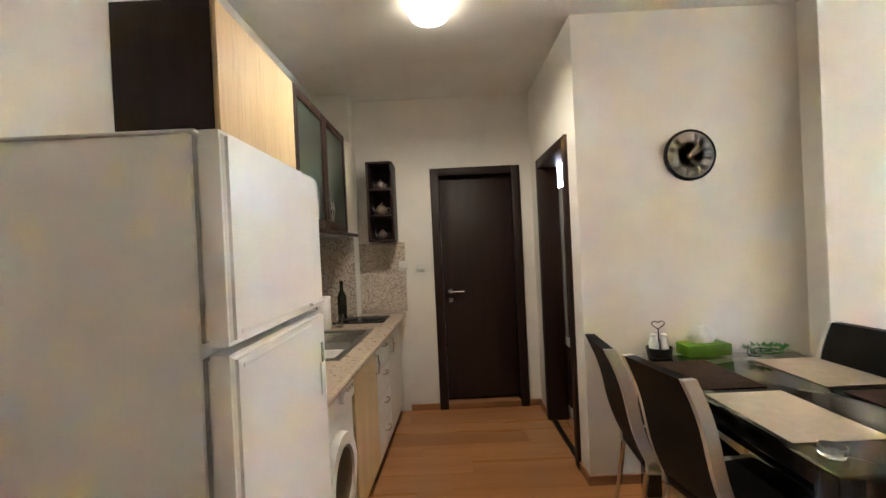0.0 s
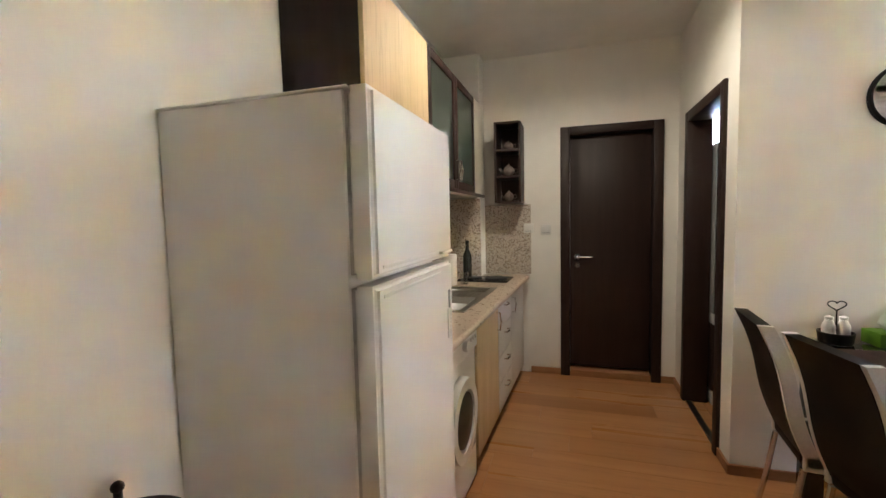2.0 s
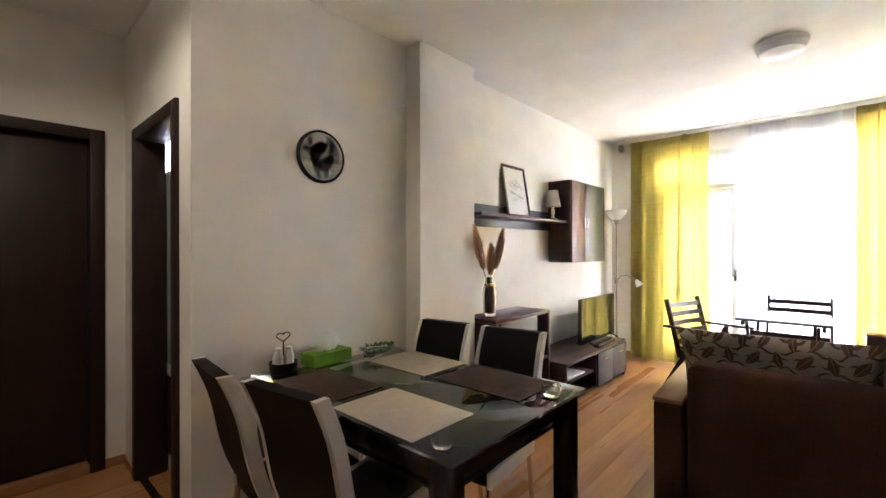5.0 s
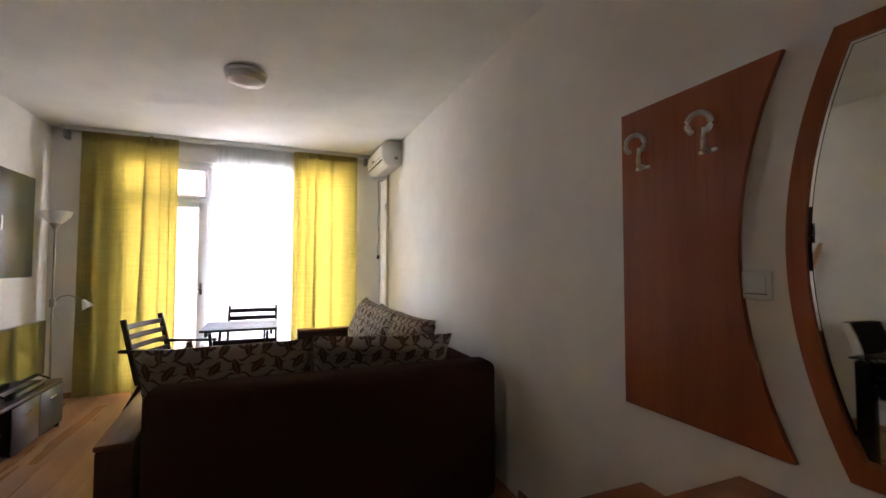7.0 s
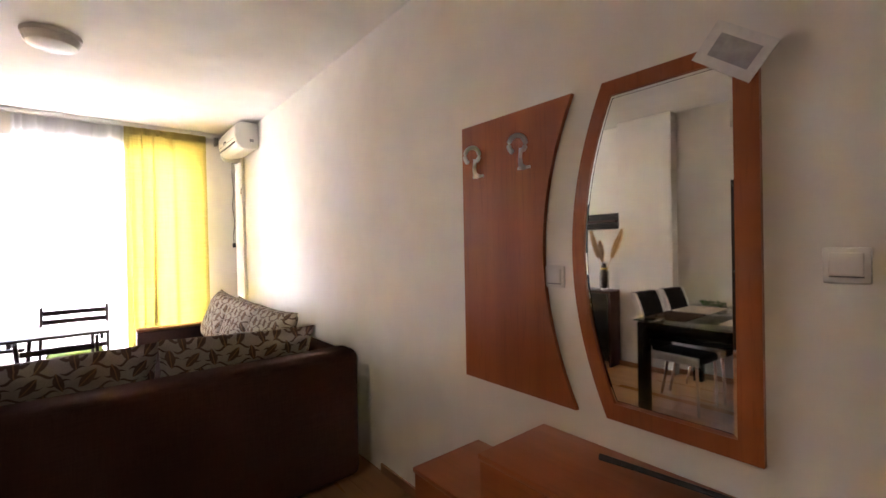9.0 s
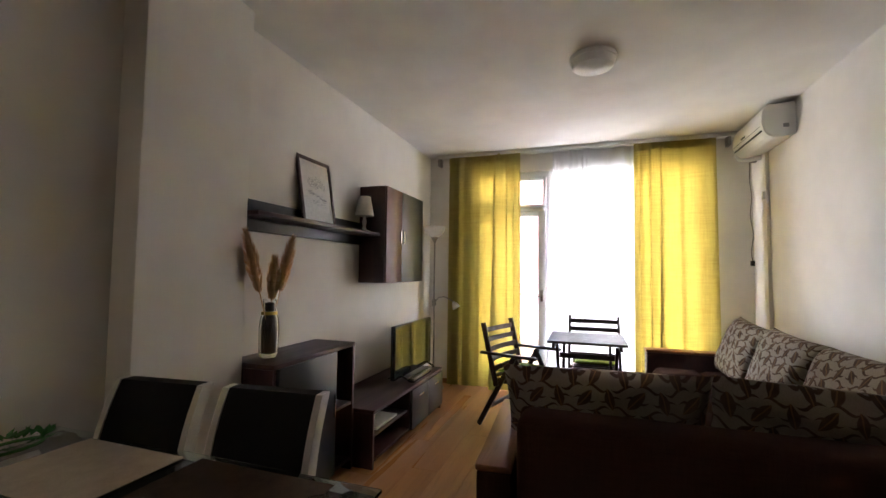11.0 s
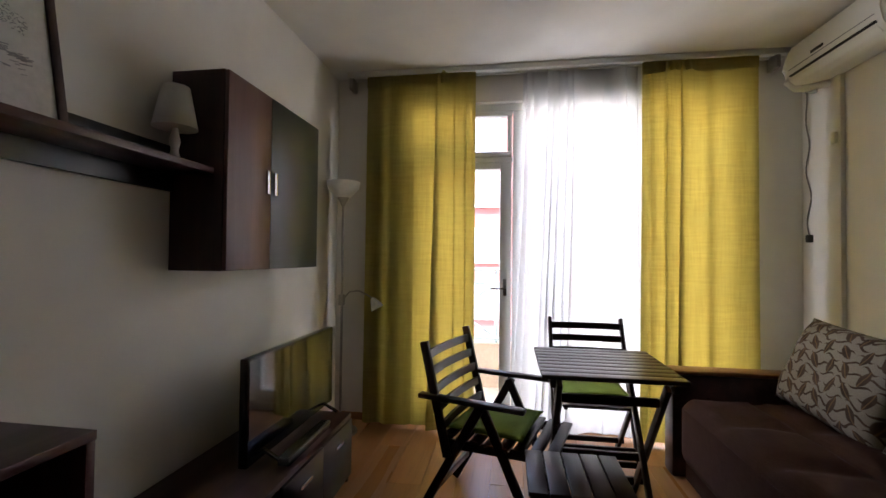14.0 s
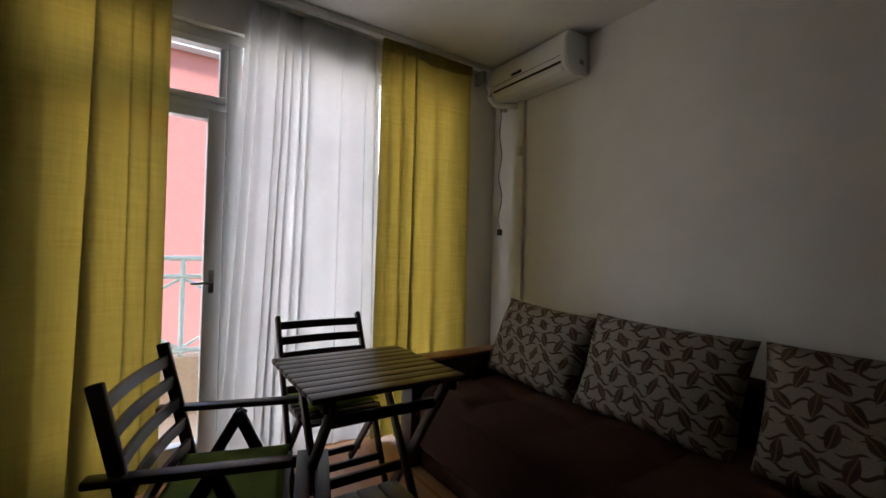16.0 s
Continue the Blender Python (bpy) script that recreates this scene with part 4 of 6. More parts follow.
# ---- folding garden furniture ----
def seat_slats(parent, half, y0, y1, z, n, drop=0.03):
    for k in range(n):
        f = k / (n - 1)
        y = y0 + (y1 - y0) * f
        zz = z - drop * math.sin(math.pi * f) * 0.4 - drop * max(0, f - 0.75) * 2
        part("seat_slat", bx((-half, y - 0.026, zz - 0.009), (half, y + 0.026, zz + 0.009), 0.004), SLAT, parent)


def back_slats(parent, half, bot, top, n):
    for k in range(n):
        f = (k + 0.5) / n
        p = Vector(bot).lerp(Vector(top), f)
        bm = bmesh.new()
        m = 8
        rows = []
        for i in range(m + 1):
            x = -half + 2 * half * i / m
            bow = -0.018 * (1 - (x / half) ** 2)
            ring = [bm.verts.new((x, p.y + bow + dy, p.z + dz)) for dy, dz in ((-0.007, -0.021), (0.007, -0.021), (0.007, 0.021), (-0.007, 0.021))]
            rows.append(ring)
        for A, B in zip(rows, rows[1:]):
            for q in range(4):
                bm.faces.new((A[q], A[(q + 1) % 4], B[(q + 1) % 4], B[q]))
        bm.faces.new(rows[0][::-1]), bm.faces.new(rows[-1])
        part("back_slat", bm, SLAT, parent)


# armchair: +y is its front
fc = thing("folding_armchair", "dark stained slatted folding armchair with green pad", "chair", pose(5.10, 1.425, 0, 0, 0, 163))
hw = 0.26
for s in (-1, 1):
    x = s * hw
    part("back_post", bar(bmesh.new(), (x, -0.155, 0.36), (x, -0.285, 0.885), 0.026, 0.042, 0.006, up=(0, 1, 0.2)), SLAT, fc)
    part("armrest", bar(bmesh.new(), (x * 1.04, -0.30, 0.632), (x * 1.04, 0.215, 0.632), 0.050, 0.024, 0.008), SLAT, fc)
    part("rear_leg", bar(bmesh.new(), (x * 0.93, 0.005, 0.62), (x * 0.93, -0.335, 0.004), 0.024, 0.042, 0.005, up=(0, 1, 0)), SLAT, fc)
    part("front_leg", bar(bmesh.new(), (x * 0.84, -0.01, 0.62), (x * 0.84, 0.285, 0.004), 0.024, 0.042, 0.005, up=(0, 1, 0)), SLAT, fc)
    part("seat_rail", bar(bmesh.new(), (x * 0.75, -0.20, 0.395), (x * 0.75, 0.30, 0.415), 0.022, 0.045, 0.005), SLAT, fc)
back_slats(fc, hw - 0.012, (0, -0.17, 0.46), (0, -0.278, 0.86), 5)
seat_slats(fc, hw - 0.03, -0.17, 0.31, 0.442, 8)
for a in ((-0.25, 0.165), (0.205, 0.165)):
    part("stretcher", bx((-hw * 0.86, a[0] - 0.011, a[1] - 0.018), (hw * 0.86, a[0] + 0.011, a[1] + 0.018), 0.004), SLAT, fc)
sp = cushion(0.43, 0.38, 0.045, 12, 9, 0.002)
bmesh.ops.transform(sp, matrix=pose(0, 0.19, 0.478, 90, 0, 0), verts=sp.verts)
solo("seat_pad", sp, GREEN_PAD, "green square seat pad on folding armchair", "cushion", pose(5.10, 1.425, -0.002, 0, 0, 163), smooth='all')

# armless folding chair by the window
gc = thing("folding_chair", "dark stained slatted folding chair by window", "chair", pose(5.72, 0.85, 0, 0, 0, 90))
hw = 0.235
for s in (-1, 1):
    x = s * hw
    part("long_leg", bar(bmesh.new(), (x, -0.255, 0.88), (x, 0.21, 0.004), 0.024, 0.040, 0.005, up=(0, 1, 0)), SLAT, gc)
    part("short_leg", bar(bmesh.new(), (x * 0.88, 0.15, 0.44), (x * 0.88, -0.23, 0.004), 0.022, 0.040, 0.005, up=(0, 1, 0)), SLAT, gc)
    part("seat_rail", bar(bmesh.new(), (x * 0.78, -0.19, 0.41), (x * 0.78, 0.22, 0.425), 0.022, 0.04, 0.004), SLAT, gc)
back_slats(gc, hw - 0.01, (0, -0.125, 0.64), (0, -0.245, 0.87), 3)
part("lower_back_slat", bx((-hw, -0.075, 0.50), (hw, -0.057, 0.54), 0.004), SLAT, gc)
seat_slats(gc, hw - 0.03, -0.17, 0.22, 0.45, 7)
for y, z in ((0.13, 0.155), (-0.15, 0.10), (0.165, 0.09)):
    part("stretcher", bx((-hw, y - 0.011, z - 0.017), (hw, y + 0.011, z + 0.017), 0.004), SLAT, gc)
sp = cushion(0.40, 0.36, 0.045, 12, 11, 0.002)
bmesh.ops.transform(sp, matrix=pose(0, 0.18, 0.484, 90, 0, 0), verts=sp.verts)
solo("seat_pad", sp, GREEN_PAD, "green square seat pad on folding chair", "cushion", pose(5.72, 0.85, -0.002, 0, 0, 90), smooth='all')

# folding table
ft = thing("folding_table", "dark stained slatted folding table", "table", pose(5.14, 0.92, 0))
for k in range(9):
    x = -0.30 + 0.0335 + k * 0.0667
    part("top_slat", bx((x - 0.0305, -0.305, 0.758), (x + 0.0305, 0.305, 0.779), 0.004), SLAT_Y, ft)
for s in (-1, 1):
    part("top_rail", bx((-0.29, s * 0.255 - 0.012, 0.72), (0.29, s * 0.255 + 0.012, 0.757), 0.004), SLAT, ft)
    for nm, x0, x1, yy in (("leg", -0.27, 0.26, 0.225), ("leg", 0.27, -0.26, 0.195)):
        part(nm, bar(bmesh.new(), (x0, s * yy, 0.74), (x1, s * yy, 0.004), 0.024, 0.042, 0.005, up=(1, 0, 0)), SLAT, ft)
for x, z, hw2 in ((0.17, 0.12, 0.21), (-0.17, 0.12, 0.18), (0.05, 0.30, 0.21), (-0.205, 0.655, 0.21)):
    part("stretcher", bx((x - 0.011, -hw2, z - 0.02), (x + 0.011, hw2, z + 0.02), 0.004), SLAT, ft)

# folding stool
fs = thing("folding_stool", "small dark folding stool with slatted top", "stool", pose(4.68, 1.105, 0))
for k in range(5):
    y = -0.195 + 0.039 + k * 0.078
    part("top_slat", bx((-0.175, y - 0.0365, 0.425), (0.175, y + 0.0365, 0.443), 0.004), SLAT, fs)
for s in (-1, 1):
    part("top_rail", bx((s * 0.14 - 0.011, -0.185, 0.392), (s * 0.14 + 0.011, 0.185, 0.424), 0.003), SLAT, fs)
    for x0, x1, k in ((-0.15, 0.18, 0.14), (0.15, -0.18, 0.112)):
        part("leg", bar(bmesh.new(), (s * k, x0, 0.40), (s * k, x1, 0.004), 0.020, 0.036, 0.004, up=(0, 1, 0)), SLAT, fs)
for y in (0.12, -0.12):
    part("stretcher", bx((-0.14, y - 0.009, 0.07), (0.14, y + 0.009, 0.10), 0.003), SLAT, fs)

# ceiling lamp of the living room, switched off
cl = thing("ceiling_lamp", "round white glass ceiling lamp, switched off", "lamp", pose(4.12, 0.868, H) @ Matrix.Diagonal((0.94, 0.94, 1.0, 1)))
part("base", lathe(bmesh.new(), [(0.155, -0.002), (0.155, -0.03), (0.10, -0.035)]), PLASTIC, cl)
part("shade", lathe(bmesh.new(), [(0.0, -0.10), (0.07, -0.095), (0.13, -0.07), (0.15, -0.031), (0.14, -0.031)]), OPAL_OFF, cl, "opal glass dome")


# ---- hall corner: coat board, mirror, shoe cabinets ----
def arc(x_end, x_mid, z0, z1, n=24):
    """Points of an upright bow from z0 to z1 that reaches x_mid half way."""
    out = []
    for k in range(n + 1):
        f = k / n
        out.append((x_end + (x_mid - x_end) * (1 - (2 * f - 1) ** 2), z0 + (z1 - z0) * f))
    return out


cb = thing("coat_board", "cherry laminate coat board with two chrome hooks", "coat rack", pose(0, S, 0))
part("board", slab(bmesh.new(), [(2.09, 1.928), (2.09, 0.79)] + arc(1.506, 1.642, 0.79, 1.928), 0.002, 0.02), CHERRY, cb, smooth=False)
for hx in (1.985, 1.725):
    hk = bmesh.new()
    box(hk, (hx - 0.032, 0.02, 1.690), (hx + 0.032, 0.026, 1.702), 0.002)
    tube(hk, [(hx, 0.024, 1.696), (hx, 0.042, 1.705), (hx - 0.004, 0.05, 1.73), (hx - 0.006, 0.046, 1.768)], [0.012, 0.010, 0.008, 0.009])
    ring = [(hx + 0.012 + 0.031 * math.cos(a), 0.048 + 0.014 * math.cos(a), 1.787 + 0.036 * math.sin(a)) for a in [radians(232 - 18 * k) for k in range(17)]]
    tube(hk, ring, 0.0095)
    part("hook", hk, SATIN, cb, "looped chrome coat hook")

mi = thing("wall_mirror", "bow sided wall mirror with cherry laminate frame", "mirror", pose(0, S, 0))
outer = [(0.955, 1.926), (0.952, 0.800)] + arc(1.388, 1.512, 0.800, 1.926)
inner = [(1.013, 1.878), (1.011, 0.855)] + arc(1.361, 1.466, 0.855, 1.878)
fr = bmesh.new()
A = [fr.verts.new((x, 0.002, z)) for x, z in outer]
B = [fr.verts.new((x, 0.022, z)) for x, z in outer]
C = [fr.verts.new((x, 0.022, z)) for x, z in inner]
D = [fr.verts.new((x, 0.002, z)) for x, z in inner]
for P, Q in ((A, B), (B, C), (C, D), (D, A)):
    n = len(P)
    for k in range(n):
        fr.faces.new((P[k], P[(k + 1) % n], Q[(k + 1) % n], Q[k]))
part("frame", fr, CHERRY, mi, "cherry laminate frame", smooth=False)
part("mirror_glass", slab(bmesh.new(), inner, 0.010, 0.0165), MIRROR, mi, "silvered mirror glass", smooth=False)
bev = bmesh.new()
cx, cz = 1.2, 1.367
ins = [(x + (cx - x) * 0.045, z + (cz - z) * 0.022) for x, z in inner]
A = [bev.verts.new((x, 0.0168, z)) for x, z in inner]
B = [bev.verts.new((x, 0.0185, z)) for x, z in ins]
for k in range(len(A)):
    bev.faces.new((A[k], A[(k + 1) % len(A)], B[(k + 1) % len(A)], B[k]))
part("bevel", bev, MIRROR, mi, smooth=False)
pp = thing("paper_slip", "folded printed slip tucked behind mirror corner", "paper", pose(1.01, S + 0.03, 1.89, 0, -38, 0))
part("sheet", bx((-0.085, 0, -0.05), (0.085, 0.003, 0.06)), PAPER, pp, smooth=False)
part("printing", bx((-0.06, 0.0032, -0.025), (0.055, 0.0042, 0.035)), INK, pp, "grey printed block", smooth=False)

for nm, lab, lo, hi in (("shoe_cabinet", "cherry laminate shoe cabinet below the mirror", (0.935, 0.004, 0.0), (1.665, 0.355, 0.69)),
                        ("low_shoe_cabinet", "lower cherry laminate shoe cabinet beside the taller one", (1.668, 0.004, 0.0), (2.035, 0.365, 0.50))):
    c = thing(nm, lab, "cabinet", pose(0, S, 0))
    part("top", bx((lo[0], lo[1], hi[2] - 0.02), (hi[0], hi[1] + 0.008, hi[2]), 0.003), CHERRY_X, c)
    part("side_panel", bx((lo[0], lo[1], 0), (lo[0] + 0.018, hi[1] - 0.02, hi[2] - 0.021), 0.001), CHERRY, c)
    part("side_panel", bx((hi[0] - 0.018, lo[1], 0), (hi[0], hi[1] - 0.02, hi[2] - 0.021), 0.001), CHERRY, c)
    part("back", bx((lo[0] + 0.018, lo[1], 0.04), (hi[0] - 0.018, lo[1] + 0.006, hi[2] - 0.021)), CHERRY, c)
    nf = 2 if nm == "shoe_cabinet" else 1
    for k in range(nf):
        z0 = 0.05 + (hi[2] - 0.075) * k / nf
        z1 = 0.05 + (hi[2] - 0.075) * (k + 1) / nf - 0.004
        f = part("flap_front", bx((lo[0] + 0.002, hi[1] - 0.019, z0), (hi[0] - 0.002, hi[1], z1), 0.002), CHERRY_X, c, "cherry laminate flap")
        kb = rod(bmesh.new(), ((lo[0] + hi[0]) / 2, hi[1], z1 - 0.05), ((lo[0] + hi[0]) / 2, hi[1] + 0.02, z1 - 0.05), 0.012)
        part("knob", kb, CHROME, f, "small metal knob")
    part("plinth", bx((lo[0] + 0.018, hi[1] - 0.05, 0), (hi[0] - 0.018, hi[1] - 0.035, 0.05)), CHERRY_X, c)
sh2 = bmesh.new()
tube(sh2, [(1.37, S + 0.10, 0.702), (1.26, S + 0.085, 0.703), (0.98, S + 0.05, 0.703)], [0.011, 0.009, 0.008])
solo("shoe_horn", sh2, BLACK_PANEL, "long black shoe horn lying on the shoe cabinet", "shoe horn")


def switch(name, label, m):
    """A rocker switch plate facing +y."""
    s = thing(name, label, "switch", m, "wall switches")
    part("plate", bx((-0.042, 0.001, -0.042), (0.042, 0.012, 0.042), 0.005), PLASTIC, s)
    part("rocker", bx((-0.030, 0.012, -0.024), (0.030, 0.019, 0.030), 0.004), PLASTIC, s)
    part("gap", bx((-0.030, 0.012, -0.028), (0.030, 0.0135, -0.0245)), GREYSEAL, s, smooth=False)
    return s


switch("light_switch", "white rocker light switch beside the mirror", pose(0.796, S, 1.33))
switch("light_switch", "white rocker switch between coat board and mirror", pose(1.598, S, 1.268))
switch("light_switch", "white rocker light switch beside the refrigerator", KIT @ pose(0, -1.653, 1.409, 0, 0, -90))
switch("light_switch", "white wall socket beside the kitchen mosaic", pose(0.045, KY, 1.27, 0, 0, 180))
switch("light_switch", "small white switch beside the kitchen door", pose(0.19, KY, 1.255, 0, 0, 180))

ir = thing("iron_stand", "black wrought iron stand with scrolled rim", "stand", pose(-0.458, 0.853, 0))
for a in range(3):
    t0 = radians(120 * a + 146)
    r0 = 0.12
    pts = [(r0 * 1.15 * math.cos(t0), r0 * 1.15 * math.sin(t0), 0.006), (r0 * 0.75 * math.cos(t0), r0 * 0.75 * math.sin(t0), 0.3), (r0 * math.cos(t0), r0 * math.sin(t0), 0.76)]
    part("leg", tube(bmesh.new(), pts, 0.007), IRON, ir)
    fin = bmesh.new()
    bmesh.ops.create_icosphere(fin, subdivisions=2, radius=0.014, matrix=Matrix.Translation((r0 * math.cos(t0), r0 * math.sin(t0), 0.79)))
    rod(fin, (r0 * math.cos(t0), r0 * math.sin(t0), 0.75), (r0 * math.cos(t0), r0 * math.sin(t0), 0.785), 0.009)
    part("finial", fin, IRON, ir)
for z, r0 in ((0.745, 0.12), (0.30, 0.092)):
    part("ring", tube(bmesh.new(), [(r0 * math.cos(radians(k * 12)), r0 * math.sin(radians(k * 12)), z) for k in range(31)], 0.006), IRON, ir)

# ---- dining corner ----
dt = thing("dining_table", "black dining table with thick glass top", "dining table", pose(0, 0, 0))
TX0, TX1, TY0, TY1 = 1.437, 2.32, 1.42, 2.70
part("glass_top", bx((TX0, TY0, 0.748), (TX1, TY1, 0.760), 0.003), TABLE_GLASS, dt, "greenish clear glass top")
for x0 in (TX0 + 0.015, TX1 - 0.095):
    for y0 in (TY0 + 0.03, TY1 - 0.11):
        part("leg", bx((x0, y0, 0), (x0 + 0.08, y0 + 0.08, 0.735), 0.006), BLACK_LACQ, dt)
for y0 in (TY0 + 0.05, TY1 - 0.09):
    part("end_rail", bx((TX0 + 0.095, y0, 0.66), (TX1 - 0.095, y0 + 0.04, 0.735), 0.004), BLACK_LACQ, dt)
for x0 in (TX0 + 0.035, TX1 - 0.075):
    part("side_rail", bx((x0, TY0 + 0.11, 0.66), (x0 + 0.04, TY1 - 0.11, 0.735), 0.004), BLACK_LACQ, dt)
part("under_shelf", bx((TX0 + 0.076, TY0 + 0.091, 0.60), (TX1 - 0.076, TY1 - 0.091, 0.612), 0.003), BLACK_LACQ, dt, "black glass under shelf")
for x in (TX0 + 0.055, TX1 - 0.055):
    for y in (TY0 + 0.07, TY1 - 0.07):
        part("glass_stud", rod(bmesh.new(), (x, y, 0.7355), (x, y, 0.7475), 0.022, 18), CHROME, dt, "chrome glass support")


def place_mat(x0, x1, y0, y1, material, label):
    solo("place_mat", bx((x0, y0, 0.761), (x1, y1, 0.764), 0.001), material, label, "place mat", group="place mats")


place_mat(1.455, 1.765, 1.60, 2.035, MAT_BEIGE, "beige woven place mat on the glass table")
place_mat(1.455, 1.745, 2.085, 2.51, MAT_DARK, "dark brown woven place mat on the glass table")
place_mat(1.968, 2.278, 2.055, 2.47, MAT_BEIGE, "beige woven place mat on the glass table")
place_mat(1.98, 2.29, 1.545, 2.0, MAT_DARK, "dark brown woven place mat on the glass table")


def dining_chair(m, label):
    """+y is the chair's front."""
    c = thing("dining_chair", label, "chair", m, "chairs round the dining table")
    hw = 0.157

    def curve(z):
        f = (z - 0.42) / 0.52
        return -0.16 - 0.17 * f - 0.012 * math.sin(2 * math.pi * f)
    zs = [0.42 + 0.52 * k / 12 for k in range(13)]

    def panel(x0, x1, t0, t1):
        bm = bmesh.new()
        rows = [[bm.verts.new((x, curve(z) + d, z)) for x, d in ((x0, t0), (x1, t0), (x1, t1), (x0, t1))] for z in zs]
        for A, B in zip(rows, rows[1:]):
            for k in range(4):
                bm.faces.new((A[k], A[(k + 1) % 4], B[(k + 1) % 4], B[k]))
        bm.faces.new(rows[0][::-1]), bm.faces.new(rows[-1])
        bmesh.ops.bevel(bm, geom=[e for e in bm.edges if len(e.link_faces) == 2 and e.calc_face_angle(0) > 1.0], offset=0.008, segments=2, affect='EDGES')
        return bm
    part("backrest", panel(-hw + 0.001, hw - 0.001, -0.026, 0.022), LEATHER, c, "black leatherette backrest")
    for s in (-1, 1):
        part("back_border", panel(min(s * hw, s * (hw + 0.022)), max(s * hw, s * (hw + 0.022)), -0.024, 0.026), LEATHER_W, c, "white leatherette border")
    part("seat", puffy((-hw, -0.20, 0.40), (hw, 0.22, 0.47), 0.025), LEATHER, c)
    for s in (-1, 1):
        part("seat_border", puffy((min(s * hw, s * (hw + 0.022)), -0.20, 0.40), (max(s * hw, s * (hw + 0.022)), 0.22, 0.468), 0.009), LEATHER_W, c)
    for x in (-0.15, 0.15):
        part("leg", tube(bmesh.new(), [(x, 0.19, 0.40), (x, 0.20, 0.2), (x, 0.205, 0.003)], 0.012), CHROME, c)
        part("leg", tube(bmesh.new(), [(x, -0.19, 0.40), (x, -0.22, 0.2), (x, -0.26, 0.003)], 0.012), CHROME, c)
    return c


dc = dining_chair(pose(1.495, 1.915, 0, 0, 0, -81), "black and white leatherette chair at the glass table")
copy_thing(dc, pose(1.445, 2.262, 0, 0, 0, -95))
copy_thing(dc, pose(2.065, 2.262, 0, 0, 0, 96))
copy_thing(dc, pose(2.115, 1.835, 0, 0, 0, 96))

# wall clock
ck = thing("wall_clock", "round black wall clock with white roman numerals", "clock", pose(1.843, 2.745, 1.876, 90, 0, 0) @ Matrix.Diagonal((0.9, 0.9, 1, 1)))
R = 0.162
part("dial", lathe(bmesh.new(), [(0.0, 0.0), (R, 0.0), (R, 0.022), (R - 0.008, 0.03), (R - 0.014, 0.022), (0.0, 0.022)], 48), CLOCK_BLACK, ck, "matt black dial")
inner_ring = lathe(bmesh.new(), [(R - 0.022, 0.0225), (R - 0.019, 0.0235), (R - 0.016, 0.0225)], 48)
part("minute_ring", inner_ring, PLASTIC, ck, "white minute ring")
NUM = ("XII", "I", "II", "III", "IIII", "V", "VI", "VII", "VIII", "IX", "X", "XI")
for k, tx in enumerate(NUM):
    cu = bpy.data.curves.new("numeral", 'FONT')
    cu.body, cu.size, cu.align_x, cu.align_y, cu.extrude, cu.offset = tx, 0.062, 'CENTER', 'CENTER', 0.0008, 0.0012
    tmp = bpy.data.objects.new("tmp", cu)
    scene.collection.objects.link(tmp)
    bpy.context.view_layer.update()
    me = bpy.data.meshes.new_from_object(tmp.evaluated_get(bpy.context.evaluated_depsgraph_get()))
    bpy.data.objects.remove(tmp)
    bpy.data.curves.remove(cu)
    me.materials.clear()
    me.materials.append(PLASTIC)
    a = radians(30 * k)
    nb = new("numeral", me)
    nb.parent = ck
    sx = 0.75 if len(tx) < 4 else 0.55
    nb.matrix_local = pose(math.sin(a) * 0.107, math.cos(a) * 0.107, 0.0235, 0, 0, -30 * k) @ Matrix.Diagonal((sx, 1.05, 1, 1))
for ang, ln, wd, zz in ((38, 0.075, 0.010, 0.027), (66, 0.115, 0.007, 0.029)):
    hbm = bmesh.new()
    a = radians(ang)
    bar(hbm, (-0.02 * math.sin(a), -0.02 * math.cos(a), zz), (ln * math.sin(a), ln * math.cos(a), zz), wd, 0.0015, 0.0)
    part("clock_hand", hbm, PLASTIC, ck, "white clock hand", smooth=False)

# things on the dining table
tb = thing("tissue_box", "green printed tissue box with a pulled tissue", "tissue box", pose(1.81, 2.63, 0.761, 0, 0, 4))
part("box", bx((-0.12, -0.06, 0), (0.12, 0.06, 0.062), 0.003), GREEN_CARD, tb)
ts = bmesh.new()
rng = random.Random(6)
pr = [(0.035, 0.062), (0.05, 0.085), (0.042, 0.12), (0.014, 0.155)]
rows = []
for r, z in pr:
    rows.append([ts.verts.new(((r * (1 + 0.5 * math.sin(3 * a) * rng.uniform(0.4, 1))) * math.cos(a) * 1.5, r * (1 + 0.3 * math.cos(2 * a)) * math.sin(a) * 0.6, z + 0.012 * math.sin(5 * a))) for a in [2 * math.pi * k / 24 for k in range(24)]])
for A, B in zip(rows, rows[1:]):
    for k in range(24):
        ts.faces.new((A[k], A[(k + 1) % 24], B[(k + 1) % 24], B[k]))
ts.faces.new(rows[-1])
part("tissue", ts, TISSUE, tb, "white crumpled tissue")

jr = thing("condiment_stand", "black dish with white jars and heart wire handle", "condiment set", pose(1.567, 2.63, 0.761))
part("dish", lathe(bmesh.new(), [(0.062, 0), (0.068, 0.05), (0.062, 0.05), (0.055, 0.01), (0.0, 0.008)]), BLACK_PANEL, jr)
for x in (-0.028, 0.028):
    j = part("jar", lathe(bmesh.new(), [(0.024, 0.011), (0.026, 0.02), (0.026, 0.075), (0.016, 0.10), (0.014, 0.105)], 18, (x, 0, 0)), OPAL_OFF, jr, "white ceramic jar")
    part("lid", lathe(bmesh.new(), [(0.017, 0.106), (0.017, 0.118), (0.006, 0.124)], 16, (x, 0, 0)), OPAL_OFF, j)
